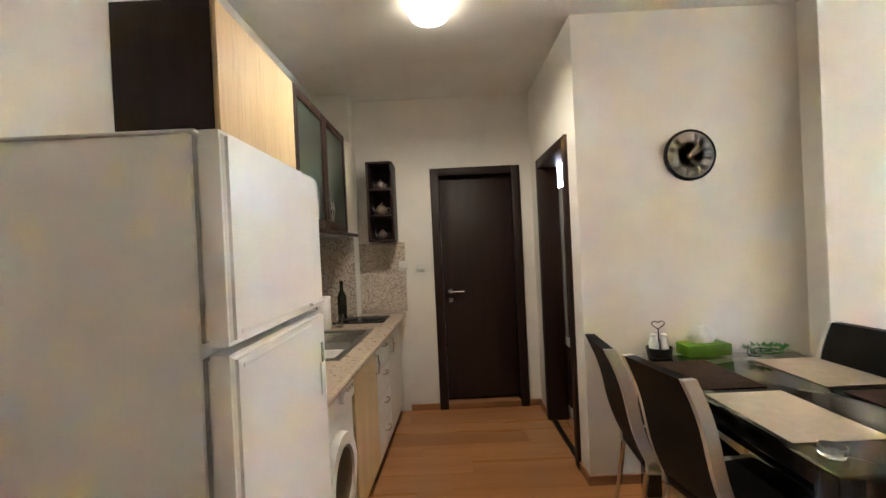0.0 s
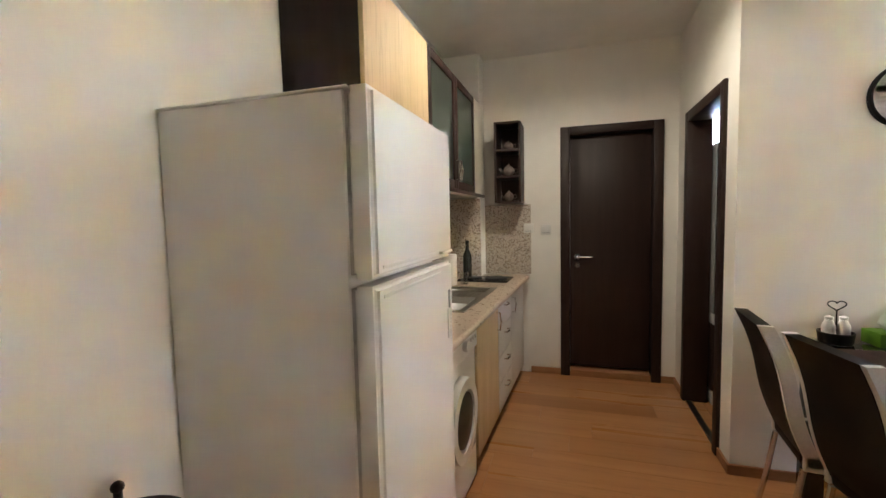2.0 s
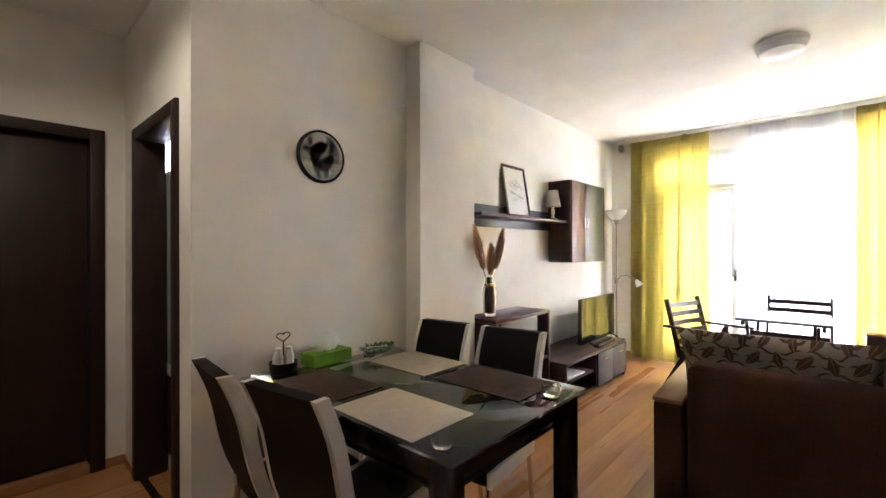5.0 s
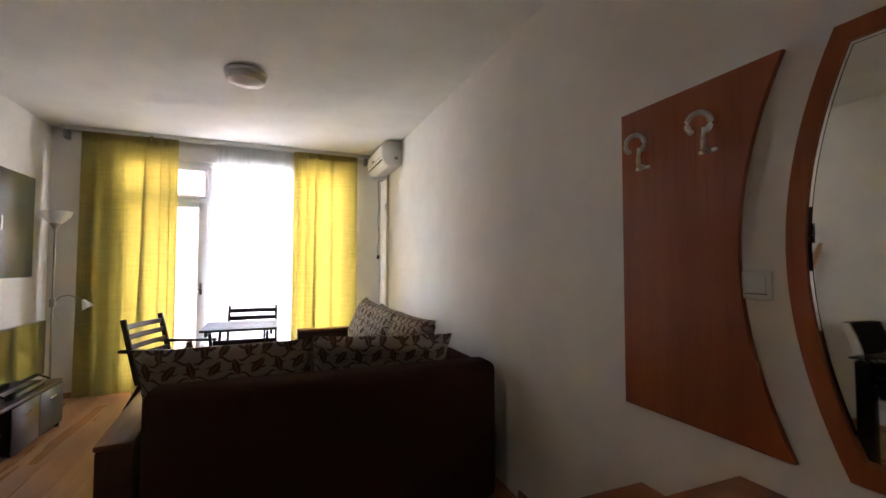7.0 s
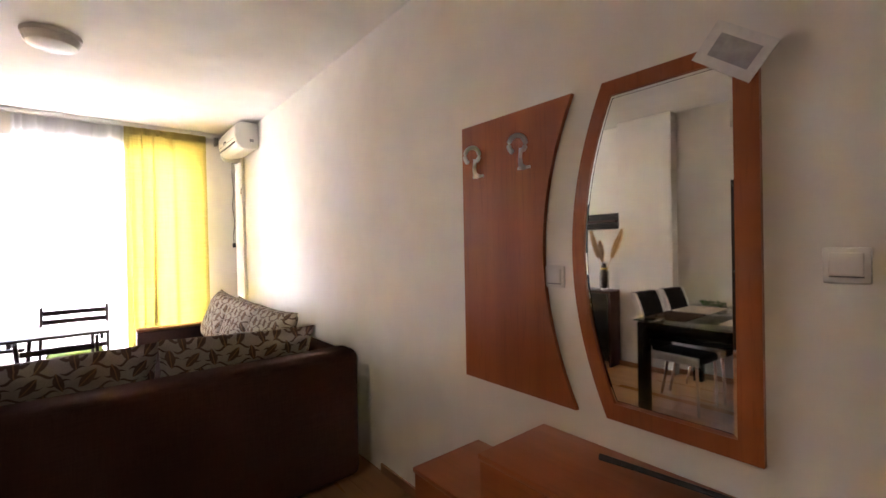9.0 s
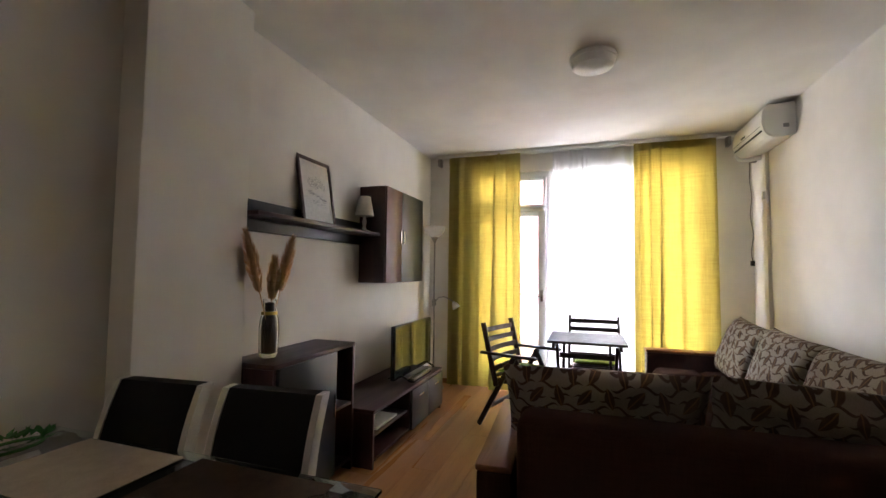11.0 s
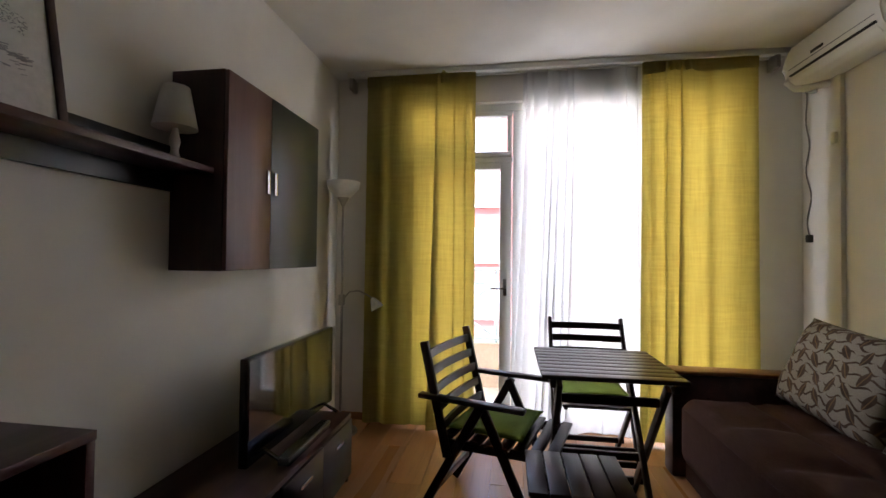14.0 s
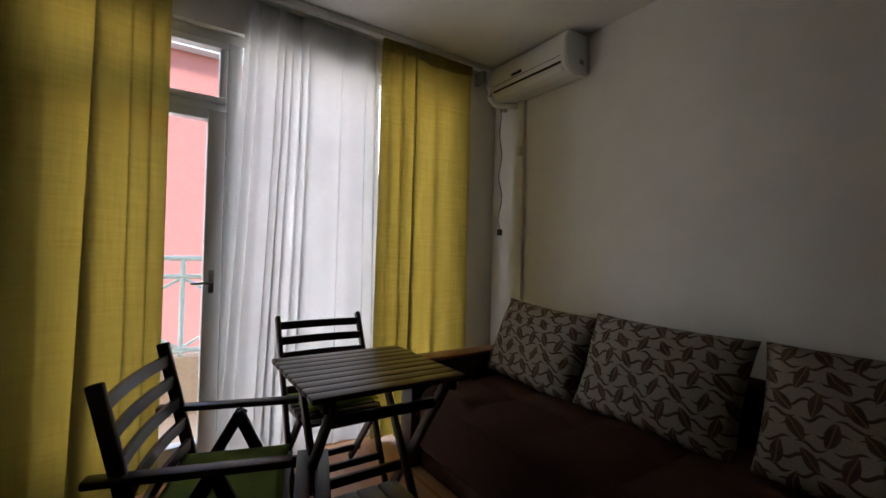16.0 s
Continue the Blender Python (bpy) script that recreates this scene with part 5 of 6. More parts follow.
part("stem", rod(bmesh.new(), (0, 0, 0.01), (0, 0, 0.15), 0.003, 8), IRON, jr)
heart = []
for k in range(33):
    a = 2 * math.pi * k / 32
    heart.append((0.0022 * 16 * math.sin(a) ** 3, 0, 0.172 + 0.0016 * (13 * math.cos(a) - 5 * math.cos(2 * a) - 2 * math.cos(3 * a) - math.cos(4 * a))))
part("wire_heart", tube(bmesh.new(), heart, 0.003, 6), IRON, jr, "black wire heart")

gl = thing("leaf_garland", "small green artificial leaf garland on the table", "decoration", pose(2.13, 2.60, 0.762))
part("ring", tube(bmesh.new(), [(0.085 * math.cos(radians(12 * k)), 0.05 * math.sin(radians(12 * k)), 0.008) for k in range(31)], 0.005, 6), LEAF_G, gl)
lf = bmesh.new()
rng = random.Random(12)
for k in range(70):
    a = rng.uniform(0, 6.28)
    c = Vector((0.085 * math.cos(a), 0.05 * math.sin(a), 0.012 + rng.uniform(0, 0.015)))
    d = Vector((math.cos(a + rng.uniform(-1.2, 1.2)), math.sin(a + rng.uniform(-1.2, 1.2)), rng.uniform(0.1, 0.7))).normalized()
    s = d.cross(Vector((0, 0, 1))).normalized() * 0.009
    v = [lf.verts.new(q) for q in (c, c + d * 0.02 + s, c + d * 0.042, c + d * 0.02 - s)]
    lf.faces.new(v)
part("leaves", lf, LEAF_G, gl, smooth=False)
ash = lathe(bmesh.new(), [(0.04, 0), (0.046, 0.012), (0.048, 0.035), (0.042, 0.035), (0.036, 0.012), (0.0, 0.01)], 24)
solo("glass_bowl", ash, CLEAR, "small clear glass bowl on the dining table", "bowl", pose(1.505, 1.52, 0.762) @ Matrix.Diagonal((0.75, 0.75, 0.8, 1)))
nap = lathe(bmesh.new(), [(0.03, 0), (0.032, 0.05), (0.028, 0.05), (0.026, 0.006), (0.0, 0.005)], 20)
solo("drinking_glass", nap, CLEAR, "small clear glass on the dining table", "glass", pose(2.03, 2.55, 0.762))
solo("glass_bowl", lathe(bmesh.new(), [(0.03, 0), (0.036, 0.012), (0.038, 0.045), (0.034, 0.045), (0.030, 0.012), (0.0, 0.01)], 24), CLEAR, "small clear glass candle cup near the table corner", "bowl", pose(2.13, 1.485, 0.762))


# ---- kitchen run ----
def K(x, y, z, rz=0):
    return KLOW @ pose(x, y, z, 0, 0, rz)


def KU(x, y, z, rz=0):
    return KIT @ pose(x, y, z, 0, 0, rz)


def bow_handle(bm, a, b, out, r=0.005):
    a, b, o = Vector(a), Vector(b), Vector(out)
    tube(bm, [a, a + o * 0.75, (a + b) / 2 + o, b + o * 0.75, b], r)
    return bm


# refrigerator: x forward, y along the wall
fg = thing("refrigerator", "white two door refrigerator with side handle", "refrigerator", KU(0.014, -1.208, 0))
FW, FD, FH = 0.612, 0.538, 1.674
part("body", bx((-0.010, 0, 0.02), (FD, FW, FH - 0.008), 0.006), ENAMEL, fg)
part("top", bx((-0.010, -0.002, FH - 0.007), (FD + 0.012, FW + 0.002, FH), 0.003), PLASTIC, fg)
SEAM = 1.227
for nm, z0, z1, lab in (("freezer_door", SEAM + 0.008, FH - 0.004, "white upper freezer door"), ("fridge_door", 0.09, SEAM - 0.008, "white lower door")):
    bm = bx((FD + 0.009, -0.001, z0), (FD + 0.072, FW + 0.001, z1))
    bmesh.ops.bevel(bm, geom=[e for e in bm.edges if abs(e.verts[0].co.x - e.verts[1].co.x) < 1e-4], offset=0.012, segments=3, affect='EDGES')
    dd = part(nm, bm, ENAMEL, fg, lab)
    hz = SEAM + (0.035 if z0 > 1 else -0.035)
    part("grip", bx((FD + 0.0725, 0.03, hz - 0.006), (FD + 0.0745, FW - 0.14, hz + 0.003), 0.001), PLASTIC, dd, "moulded finger grip strip")
    if z0 > 1:
        part("handle", bow_handle(bmesh.new(), (FD + 0.074, FW - 0.15, hz - 0.005), (FD + 0.074, FW - 0.035, hz - 0.005), (0.009, 0, 0), 0.005), PLASTIC, dd, "pale grey door handle")
    part("gasket", bx((FD + 0.001, 0.008, z0 + 0.008), (FD + 0.0088, FW - 0.008, z1 - 0.008)), GASKET, dd, "grey rubber gasket", smooth=False)
part("kick_plate", bx((FD - 0.02, 0.01, 0.0), (FD + 0.02, FW - 0.01, 0.08), 0.004), GREYSEAL, fg)
tag = thing("energy_label", "small white hanging label on refrigerator door", "label", KU(0.014 + FD + 0.075, -1.208 + FW - 0.055, 1.0))
part("card", bx((0, -0.022, -0.05), (0.003, 0.022, 0.055), 0.001), PAPER, tag, smooth=False)
part("loop", bx((0, -0.008, 0.056), (0.004, 0.008, 0.12), 0.001), GREYSEAL, tag)

# lower units
CF = 0.545     # front of the lower units
wm = thing("washing_machine", "white front loading washing machine under the worktop", "washing machine", K(0, -0.535, 0))
part("body", bx((0.02, 0, 0.015), (CF - 0.005, 0.595, 0.835), 0.01), ENAMEL, wm)
part("control_panel", bx((CF - 0.004, 0.004, 0.715), (CF + 0.008, 0.591, 0.832), 0.004), PLASTIC, wm)
part("detergent_drawer", bx((CF + 0.0085, 0.02, 0.735), (CF + 0.014, 0.17, 0.815), 0.003), PLASTIC, wm)
kn = rod(bmesh.new(), (CF + 0.008, 0.36, 0.775), (CF + 0.03, 0.36, 0.775), 0.026, 20)
part("program_knob", kn, PLASTIC, wm)
for k in range(4):
    part("button", rod(bmesh.new(), (CF + 0.008, 0.43 + 0.038 * k, 0.775), (CF + 0.017, 0.43 + 0.038 * k, 0.775), 0.010, 14), PLASTIC, wm)


def disc_ring(r0, r1, x0, x1, cy, cz, seg=36):
    bm = lathe(bmesh.new(), [(r0, 0), (r1, 0), (r1 - 0.006, x1 - x0), (r0 + 0.004, x1 - x0), (r0, 0)], seg)
    bmesh.ops.transform(bm, matrix=Matrix.Translation((x0, cy, cz)) @ pose(0, 0, 0, 0, 90, 0), verts=bm.verts)
    return bm


pt = part("porthole", disc_ring(0.135, 0.195, CF - 0.004, CF + 0.035, 0.30, 0.45), PLASTIC, wm, "white round door ring")
gb = lathe(bmesh.new(), [(0.134, 0.0), (0.125, 0.03), (0.06, 0.045), (0.0, 0.048)], 32)
bmesh.ops.transform(gb, matrix=Matrix.Translation((CF - 0.002, 0.30, 0.45)) @ pose(0, 0, 0, 0, 90, 0), verts=gb.verts)
part("door_glass", gb, DARK_GLOSS, pt, "dark bulging door glass")
part("sticker", bx((CF - 0.0045, 0.47, 0.2), (CF - 0.0025, 0.57, 0.30)), INK, wm, smooth=False)


def unit(name, label, y0, y1, material, fronts, handle='v'):
    c = thing(name, label, "cabinet", K(0, 0, 0))
    part("carcass", bx((0.02, y0 + 0.001, 0.10), (CF - 0.02, y1 - 0.001, 0.834), 0.001), WHITE_FRONT, c)
    part("plinth", bx((0.05, y0 + 0.001, 0.0), (CF - 0.06, y1 - 0.001, 0.099)), WENGE, c)
    for k in range(fronts):
        z0, z1 = 0.085 + 0.745 * k / fronts, 0.085 + 0.745 * (k + 1) / fronts - 0.004
        f = part("drawer_front" if fronts > 1 else "door", bx((CF - 0.019, y0 + 0.002, z0), (CF, y1 - 0.002, z1), 0.002), material, c)
        hb = bmesh.new()
        if fronts > 1:
            ym = (y0 + y1) / 2
            bow_handle(hb, (CF, ym - 0.048, z1 - 0.05), (CF, ym + 0.048, z1 - 0.05), (0.028, 0, 0))
        else:
            yy = y1 - 0.04 if handle == 'v' else y0 + 0.04
            bow_handle(hb, (CF, yy, 0.66), (CF, yy, 0.77), (0.028, 0, 0))
        part("handle", hb, CHROME, f, "chrome bow handle")
    return c


unit("sink_cabinet", "maple veneer sink cabinet", 0.085, 0.605, MAPLE, 1)
unit("drawer_cabinet", "white drawer cabinet with chrome handles", 0.607, 1.055, WHITE_FRONT, 4)
unit("base_cabinet", "white base cabinet under the hob", 1.057, 1.60, WHITE_FRONT, 1, 'l')
# black fill put in for the dark gap between machine and sink cabinet
solo("gap_filler", bx((0.02, 0.063, 0.0), (CF - 0.012, 0.083, 0.834), 0.001), BLACK_PANEL, "narrow black panel filling the dark gap beside washing machine", "panel", K(0, 0, 0))

# worktop with a cut-out for the sink
wt = thing("worktop", "speckled beige worktop with rounded edge", "worktop", K(0, 0, 0.836))
sx0, sx1, sy0, sy1 = 0.10, 0.46, 0.10, 0.86
tops = bmesh.new()
for lo, hi in (((-0.04, -0.53, 0), (0.585, sy0, 0.036)), ((-0.07, sy0, 0), (sx0, sy1, 0.036)), ((sx1, sy0, 0), (0.585, sy1, 0.036)), ((-0.09, sy1, 0), (0.585, 1.60, 0.036))):
    box(tops, lo, hi)
part("slab", tops, GRANITE, wt, smooth=False)
part("front_edge", tube(bmesh.new(), [(0.585, -0.53, 0.018), (0.585, 1.60, 0.018)], 0.0178, 14), GRANITE, wt)
up = part("upstand", bx((0.010, -0.53, 0.0365), (0.024, 1.43, 0.06), 0.003), GRANITE, wt)
up.matrix_local = wt.matrix_world.inverted() @ KU(0, 0, 0.836)

sk = thing("sink", "stainless steel sink with drainer", "sink", K(0, 0, 0.872))
bm = bmesh.new()
for lo, hi in (((sx0 - 0.02, sy0 - 0.02, 0), (sx0 + 0.02, sy1 + 0.02, 0.005)), ((sx1 - 0.02, sy0 - 0.02, 0), (sx1 + 0.02, sy1 + 0.02, 0.005)), ((sx0 + 0.02, sy0 - 0.02, 0), (sx1 - 0.02, sy0 + 0.02, 0.005)), ((sx0 + 0.02, sy1 - 0.02, 0), (sx1 - 0.02, sy1 + 0.02, 0.005)), ((sx0 + 0.02, 0.49, -0.001), (sx1 - 0.02, 0.52, 0.004))):
    box(bm, lo, hi)
part("rim", bm, STEEL, sk)
for nm, y0, y1, dep in (("bowl", sy0 + 0.02, 0.49, -0.15), ("drainer", 0.52, sy1 - 0.02, -0.025)):
    bm = bx((sx0 + 0.02, y0, dep), (sx1 - 0.02, y1, 0.0))
    bmesh.ops.delete(bm, geom=[f for f in bm.faces if f.normal.z > 0.9], context='FACES_ONLY')
    bmesh.ops.bevel(bm, geom=[e for e in bm.edges if not e.is_boundary], offset=0.012, segments=3, affect='EDGES')
    bmesh.ops.solidify(bm, geom=list(bm.faces), thickness=0.002)
    part(nm, bm, STEEL, sk)
for k in range(6):
    part("drainer_rib", rod(bmesh.new(), (sx0 + 0.06 + 0.045 * k, 0.55, -0.022), (sx0 + 0.06 + 0.045 * k, sy1 - 0.04, -0.022), 0.005, 8), STEEL, sk)
part("drain", rod(bmesh.new(), (0.28, 0.3, -0.149), (0.28, 0.3, -0.145), 0.04, 20), CHROME, sk)
fa = bmesh.new()
tube(fa, [(0.07, 0.48, 0.0), (0.07, 0.48, 0.16), (0.09, 0.48, 0.22), (0.15, 0.48, 0.24), (0.22, 0.48, 0.22), (0.23, 0.48, 0.19)], 0.011)
solo("faucet", fa, CHROME, "chrome swan neck kitchen faucet", "faucet", K(0, 0, 0.8725))

hb_ = thing("hob", "black built in hob with steel rim", "hob", K(0, 0, 0.872))
part("plate", bx((0.10, 1.12, 0.0), (0.50, 1.40, 0.012), 0.004), BLACK_LACQ, hb_)
for x, y, r in ((0.20, 1.26, 0.07), (0.39, 1.26, 0.09)):
    part("hot_plate", lathe(bmesh.new(), [(r, 0.0125), (r, 0.020), (r - 0.01, 0.024), (0.0, 0.022)], 28, (x, y, 0)), IRON, hb_)

btl = lathe(bmesh.new(), [(0.034, 0), (0.036, 0.01), (0.036, 0.19), (0.014, 0.25), (0.013, 0.30), (0.016, 0.302), (0.016, 0.315), (0.0, 0.316)], 24)
solo("bottle", btl, BOTTLE, "dark glass oil bottle on worktop", "bottle", pose(-0.41, 3.60, 0.8725))
roll = lathe(bmesh.new(), [(0.018, 0), (0.055, 0), (0.057, 0.004), (0.057, 0.226), (0.055, 0.23), (0.018, 0.23), (0.018, 0)], 28)
solo("paper_towel", roll, TISSUE, "white paper towel roll on worktop", "paper towel", K(0.10, 0.96, 0.8725))
gls = lathe(bmesh.new(), [(0.03, 0), (0.034, 0.09), (0.031, 0.09), (0.027, 0.006), (0.0, 0.005)], 20)
solo("drinking_glass", gls, CLEAR, "clear drinking glass on worktop", "glass", K(0.20, 1.02, 0.8725))

# pebble mosaic
solo("mosaic_panel", bx((-0.334, KY - 0.010, 0.873), (0.065, KY - 0.001, 1.475)), MOSAIC, "beige and brown pebble mosaic splashback", "backsplash", smooth=False, kind="structure")
solo("mosaic_panel", bx((-0.632, 3.790, 0.873), (-0.336, 3.799, 1.53)), MOSAIC, "beige and brown pebble mosaic splashback", "backsplash", smooth=False, kind="structure")
solo("mosaic_panel", bx((0.001, -0.53, 0.897), (0.009, 1.42, 1.53)), MOSAIC, "beige and brown pebble mosaic splashback", "backsplash", m=KU(0, 0, 0), smooth=False, kind="structure")

# upper units
UD = 0.346


def upper(name, label, y0, y1, z0, z1, side=WHITE_FRONT):
    c = thing(name, label, "cabinet", KU(0, 0, 0))
    t = 0.018
    part("side_panel", bx((0.002, y0, z0), (UD - 0.021, y0 + t, z1), 0.001), side, c)
    part("side_panel", bx((0.002, y1 - t, z0), (UD - 0.021, y1, z1), 0.001), WENGE, c)
    part("top", bx((0.002, y0 + t, z1 - t), (UD - 0.021, y1 - t, z1), 0.001), WENGE_X, c)
    part("bottom", bx((0.002, y0 + t, z0), (UD - 0.021, y1 - t, z0 + t), 0.001), WENGE_X, c)
    part("back", bx((0.003, y0 + t, z0 + t), (0.010, y1 - t, z1 - t)), WHITE_FRONT, c)
    return c


c = upper("upper_cabinet", "maple front cabinet above the refrigerator", -0.685, 0.008, 1.72, 2.255, WENGE)
dd = part("door", bx((UD - 0.02, -0.683, 1.722), (UD, 0.006, 2.253), 0.002), MAPLE, c, "maple veneer lift door")
c = upper("glass_cabinet", "wall cabinet with dark framed frosted glass doors", 0.010, 1.052, 1.555, 2.255)
part("shelf", bx((0.011, 0.03, 1.88), (UD - 0.03, 1.03, 1.895)), WHITE_FRONT, c)
for y0, y1, hy in ((0.012, 0.530, 0.505), (0.532, 1.050, 0.557)):
    fb = bmesh.new()
    fw = 0.05
    for lo, hi in (((UD - 0.02, y0, 1.557), (UD, y0 + fw, 2.253)), ((UD - 0.02, y1 - fw, 1.557), (UD, y1, 2.253)), ((UD - 0.02, y0 + fw, 1.557), (UD, y1 - fw, 1.557 + fw)), ((UD - 0.02, y0 + fw, 2.253 - fw), (UD, y1 - fw, 2.253))):
        box(fb, lo, hi, 0.002)
    d = part("door", fb, WENGE, c, "dark wenge door frame")
    part("glass_pane", bx((UD - 0.014, y0 + fw, 1.557 + fw), (UD - 0.008, y1 - fw, 2.253 - fw)), FROST, d, "frosted greenish glass", smooth=False)
    part("handle", bow_handle(bmesh.new(), (UD, hy, 1.61), (UD, hy, 1.73), (0.032, 0, 0), 0.006), CHROME, d, "chrome bow handle")
for k, (y, r) in enumerate(((0.14, 0.05), (0.31, 0.045), (0.7, 0.05), (0.88, 0.045))):
    bw_ = lathe(bmesh.new(), [(r * 0.5, 0), (r, 0.06), (r * 0.94, 0.06), (r * 0.4, 0.006), (0, 0.006)], 18)
    solo("bowl", bw_, OPAL_OFF, "white bowl inside the glass cabinet", "bowl", KU(0.17, y, 1.8955), "bowls in the glass cabinet")
c = upper("upper_cabinet", "cream front wall cabinet beside the open shelf", 1.054, 1.352, 1.555, 2.255)
part("door", bx((UD - 0.02, 1.056, 1.557), (UD, 1.350, 2.253), 0.002), CREAM, c, "plain cream door")
hd = thing("cooker_hood", "flat metal cooker hood beneath the cabinets", "cooker hood", KU(0, 0, 0))
part("body", bx((0.03, 0.02, 1.515), (UD + 0.01, 1.04, 1.553), 0.004), STEEL, hd)
part("lip", bx((UD + 0.0, 0.02, 1.528), (UD + 0.012, 1.35, 1.553), 0.004), WENGE, hd, "dark front lip")

os_ = thing("open_shelf", "narrow dark open corner shelf", "shelf", pose(-0.197, 3.70, 1.485))
SW, SD, SH_ = 0.21, 0.27, 0.645
part("side_panel", bx((0, 0, 0), (0.016, SD, SH_), 0.001), WENGE, os_)
part("side_panel", bx((SW - 0.016, 0.02, 0), (SW, SD, SH_), 0.001), WENGE, os_)
part("back", bx((0.016, SD - 0.008, 0), (SW - 0.016, SD, SH_), 0.0), WENGE, os_)
for z in (0.0, 0.20, 0.41, SH_ - 0.016):
    part("shelf_board", bx((0.016, 0.004, z), (SW - 0.016, SD - 0.009, z + 0.016), 0.001), WENGE_X, os_)
for k, (z, s) in enumerate(((1.501, 0.85), (1.701, 1.0), (1.911, 0.8))):
    tp = thing("teapot", "small grey glazed teapot on open shelf", "teapot", pose(-0.092, 3.79, z + 0.0005) @ Matrix.Diagonal((s, s, s, 1)), "teapots on the open shelf")
    part("body", lathe(bmesh.new(), [(0.025, 0), (0.048, 0.025), (0.05, 0.05), (0.03, 0.078), (0.0, 0.08)], 22), GLAZED, tp)
    part("lid", lathe(bmesh.new(), [(0.026, 0.0805), (0.015, 0.09), (0.006, 0.093), (0.009, 0.103), (0.0, 0.106)], 18), GLAZED, tp)
    part("spout", tube(bmesh.new(), [(-0.042, 0, 0.03), (-0.066, 0, 0.05), (-0.075, 0, 0.075)], [0.011, 0.008, 0.005]), GLAZED, tp)
    part("handle", tube(bmesh.new(), [(0.044, 0, 0.06), (0.07, 0, 0.055), (0.072, 0, 0.03), (0.046, 0, 0.022)], 0.005), GLAZED, tp)

kl = thing("ceiling_lamp", "round lit opal glass kitchen ceiling lamp", "lamp", pose(0.39, 2.58, H))
part("base", lathe(bmesh.new(), [(0.108, -0.002), (0.108, -0.022), (0.06, -0.024)]), CHROME, kl)
kg = part("shade", lathe(bmesh.new(), [(0.0, -0.098), (0.05, -0.093), (0.10, -0.068), (0.122, -0.024), (0.112, -0.024)]), OPAL, kl, "glowing opal glass dome")

# dark cupboard seen through the bathroom door, under a small high window
bc = thing("back_room_cabinet", "tall dark cabinet with a white shelf band", "cabinet", pose(1.342, 3.60, 0))
part("plinth", bx((0.01, 0.02, 0), (0.49, 0.35, 0.11), 0.003), WHITE_FRONT, bc)
part("lower_body", bx((0, 0, 0.112), (0.50, 0.36, 0.585), 0.004), WENGE, bc)
part("shelf_band", bx((0.004, -0.002, 0.587), (0.496, 0.36, 0.662), 0.004), WHITE_FRONT, bc, "white shelf band")
part("upper_body", bx((0.010, 0, 0.664), (0.50, 0.36, 1.845), 0.004), WENGE, bc)
# pale grey strip imitates light catching the cabinet's left edge
part("lit_edge_strip", bx((0, -0.002, 0.664), (0.009, 0.36, 1.845), 0.002), GREYSEAL, bc, "grey strip imitating the lit cabinet edge")
w2_ = thing("window_2", "small high window with white frame", "window", pose(0, KY, 0))
tagged(w2_, kind="structure")
for lo, hi in (((1.40, 0.05, 1.86), (1.43, 0.10, 2.35)), ((1.75, 0.05, 1.86), (1.78, 0.10, 2.35)), ((1.43, 0.05, 1.86), (1.75, 0.10, 1.885)), ((1.43, 0.05, 2.32), (1.75, 0.10, 2.35))):
    part("window_frame", bx(lo, hi, 0.003), PVC, w2_)
g = part("pane", bx((1.43, 0.072, 1.885), (1.75, 0.078, 2.32)), PANE, w2_, smooth=False)
g.visible_shadow = False


# ---- outside: balcony, street and the facade opposite ----
setting("balcony_slab", bx((6.43, -1.2, -0.2), (7.45, 4.2, -0.02)), SANDY, "pale tiled balcony floor")
setting("balcony_parapet", bx((7.25, -1.2, -0.02), (7.40, 4.2, 0.42)), SANDY, "low rendered balcony parapet")
setting("ground", bx((6.43, -400, -7.1), (800, 400, -7.0)), CONCRETE, "pale paved ground of the courtyard")
br = thing("balcony_railing", "pale green metal balcony railing with crossed bars", "railing", pose(7.32, 0, 0))
for z in (1.17, 1.03, 0.46):
    part("rail", rod(bmesh.new(), (0, -1.2, z), (0, 4.2, z), 0.02, 10), RAILPAINT, br)
for k in range(7):
    y = -1.15 + 0.88 * k
    part("post", rod(bmesh.new(), (0, y, 0.42), (0, y, 1.17), 0.018, 10), RAILPAINT, br)
    if k < 6:
        part("brace", rod(bmesh.new(), (0, y, 0.47), (0, y + 0.88, 1.02), 0.012, 8), RAILPAINT, br)
        part("brace", rod(bmesh.new(), (0.025, y, 1.02), (0.025, y + 0.88, 0.47), 0.012, 8), RAILPAINT, br)

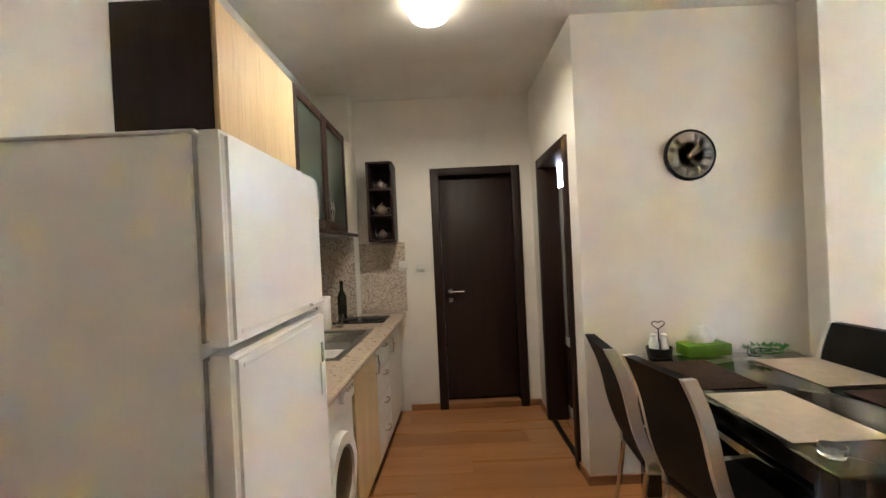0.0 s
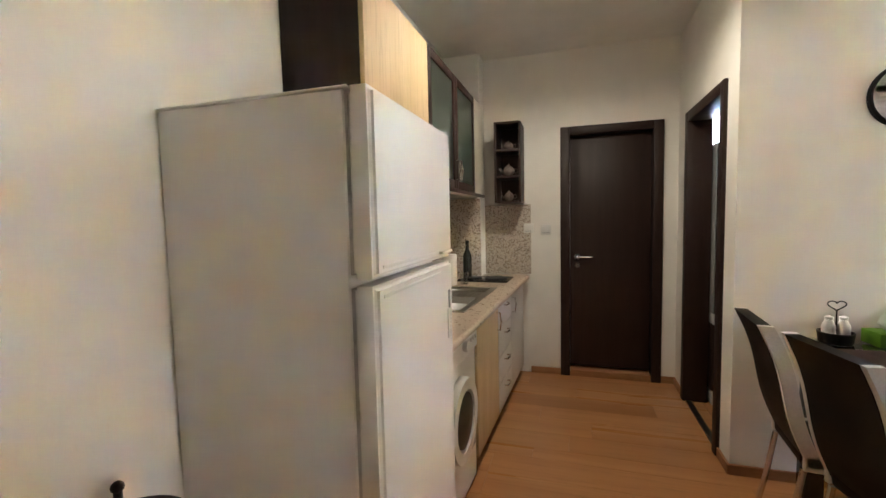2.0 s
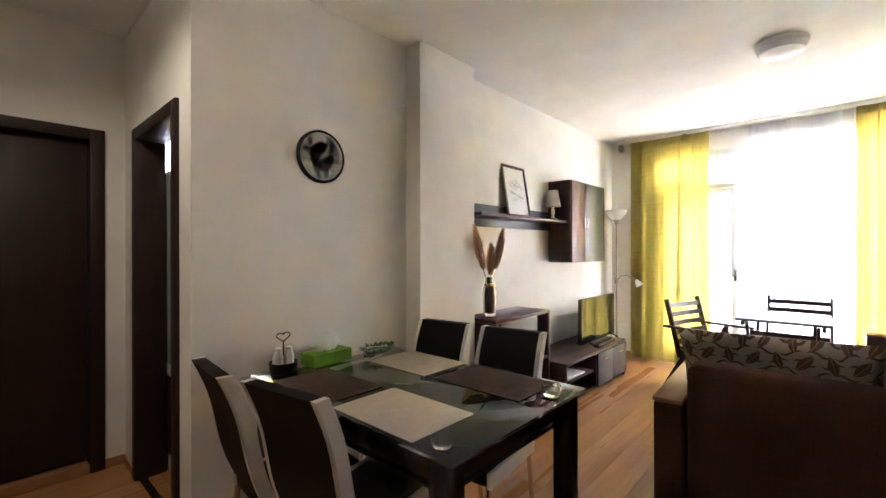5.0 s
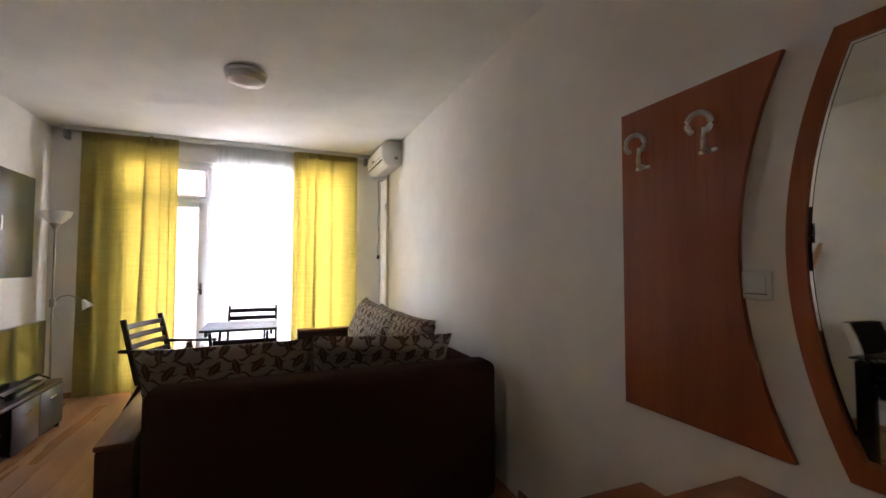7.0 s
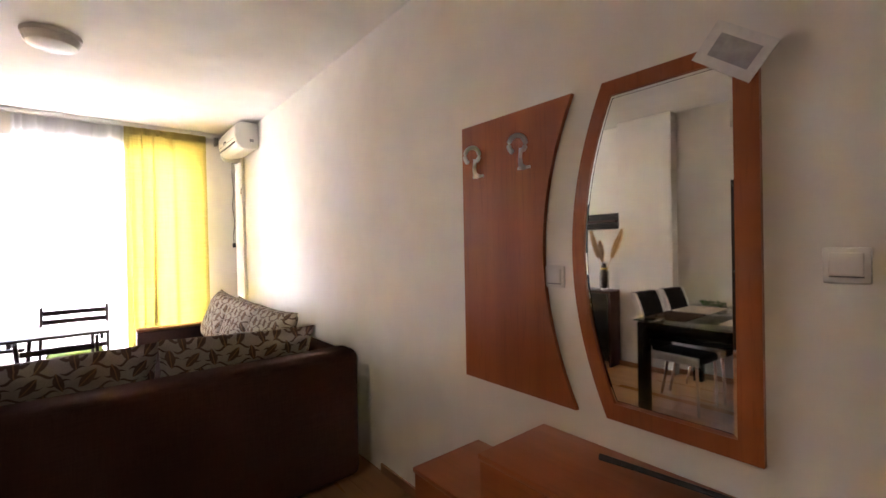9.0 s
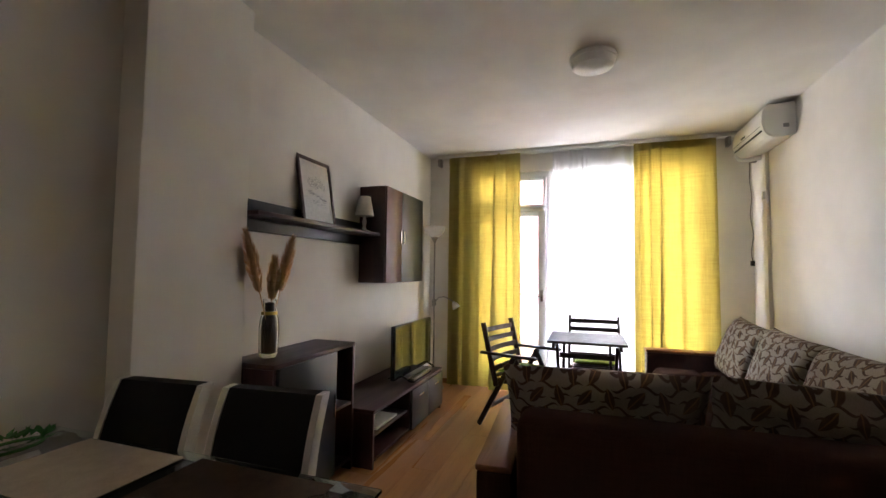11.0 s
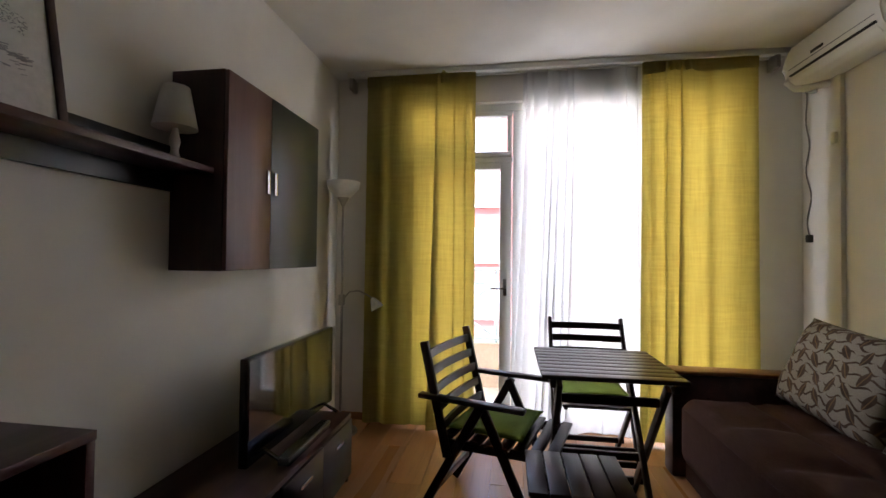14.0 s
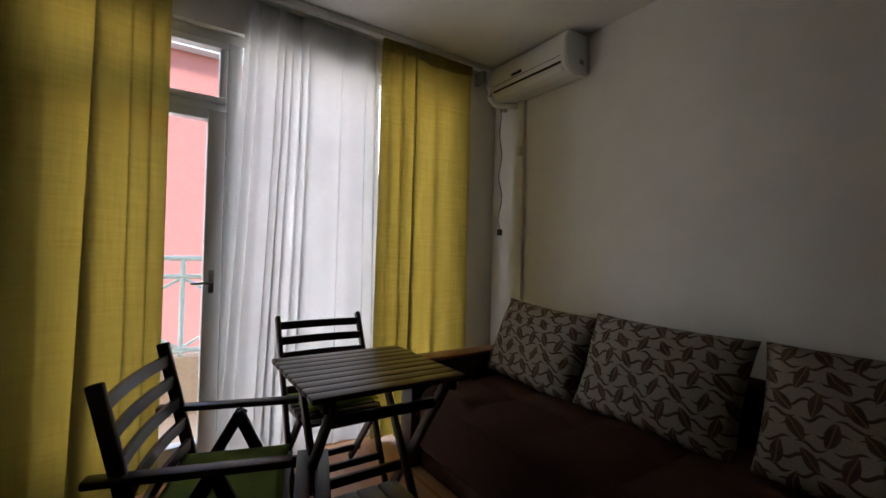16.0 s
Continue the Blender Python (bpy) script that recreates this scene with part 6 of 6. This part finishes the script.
# unseen block over the flat, added to keep the sun off the balcony
setting("overhead_sun_block", bx((-1.2, S - 0.2, H + 0.16), (E_ + 0.26, KY + 0.2, 9.0)), CORAL, "unseen block for storeys above, shading the balcony")
ho = thing("apartment_building", "coral rendered apartment house across the courtyard", "building", pose(22.0, 0, 0))
part("wall", bx((0, -16, -7), (9, 18, 8.6)), CORAL, ho, smooth=False)
part("plinth", bx((-0.08, -16.05, -7), (-0.002, 18.05, -5.4)), SANDY, ho, smooth=False)
part("roof", bx((-0.5, -16.5, 8.6), (9.5, 18.5, 9.0)), WHITE_FRONT, ho, "pale projecting eaves", smooth=False)
for fl_ in range(6):
    z0 = -6.4 + 2.5 * fl_
    for k in range(11):
        y0 = -12.75 + 2.9 * k
        w = part("window", bx((-0.05, y0, z0), (-0.002, y0 + 1.1, z0 + 1.55), 0.01), PVC, ho, "white framed window")
        part("pane", bx((-0.06, y0 + 0.09, z0 + 0.09), (-0.051, y0 + 0.52, z0 + 1.46)), WINDARK, w, smooth=False)
        part("pane", bx((-0.06, y0 + 0.58, z0 + 0.09), (-0.051, y0 + 1.01, z0 + 1.46)), WINDARK, w, smooth=False)
        part("window_guard", tube(bmesh.new(), [(-0.16, y0, z0 + 0.05), (-0.16, y0 + 1.1, z0 + 0.6)], 0.02, 6), PVC, w)
        part("window_guard", tube(bmesh.new(), [(-0.18, y0, z0 + 0.6), (-0.18, y0 + 1.1, z0 + 0.05)], 0.02, 6), PVC, w)
        part("window_sill", bx((-0.2, y0 - 0.06, z0 - 0.06), (-0.002, y0 + 1.16, z0 - 0.004)), PVC, w, smooth=False)


# ---- laminate planks ----
PW, PL = 0.193, 1.285
cache = {}
rng = random.Random(21)
y = S + 0.002
while y < KY - 0.02:
    y1 = min(y + PW, KY - 0.001)
    spans = []
    if y < N - 0.005:
        spans.append((-1.0, E_ - 0.002))
        y1 = min(y1, N)
    else:
        spans.append((-1.0, KX + 0.11))
        spans.append((KX + 0.112, 2.98))
    for a, b in spans:
        x = a - rng.uniform(0.05, PL - 0.1)
        while x < b - 0.01:
            p, q = max(x, a), min(x + PL, b)
            x += PL
            if q - p < 0.03:
                continue
            key = (round(q - p, 3), round(y1 - y, 3))
            if key not in cache:
                L, W = key
                bm = bmesh.new()
                g = 0.0004
                lo = [bm.verts.new(c) for c in ((g, g, -0.005), (L - g, g, -0.005), (L - g, W - g, -0.005), (g, W - g, -0.005))]
                hi = [bm.verts.new(c) for c in ((g + 0.0005, g + 0.0005, 0), (L - g - 0.0005, g + 0.0005, 0), (L - g - 0.0005, W - g - 0.0005, 0), (g + 0.0005, W - g - 0.0005, 0))]
                bm.faces.new(hi), bm.faces.new(lo[::-1])
                for k in range(4):
                    bm.faces.new((lo[k], lo[(k + 1) % 4], hi[(k + 1) % 4], hi[k]))
                cache[key] = mesh_of("plank", bm, PLANK)
            pk = new("plank", cache[key])
            pk.parent = floor
            pk.location = (p, y, 0)
    y = y1
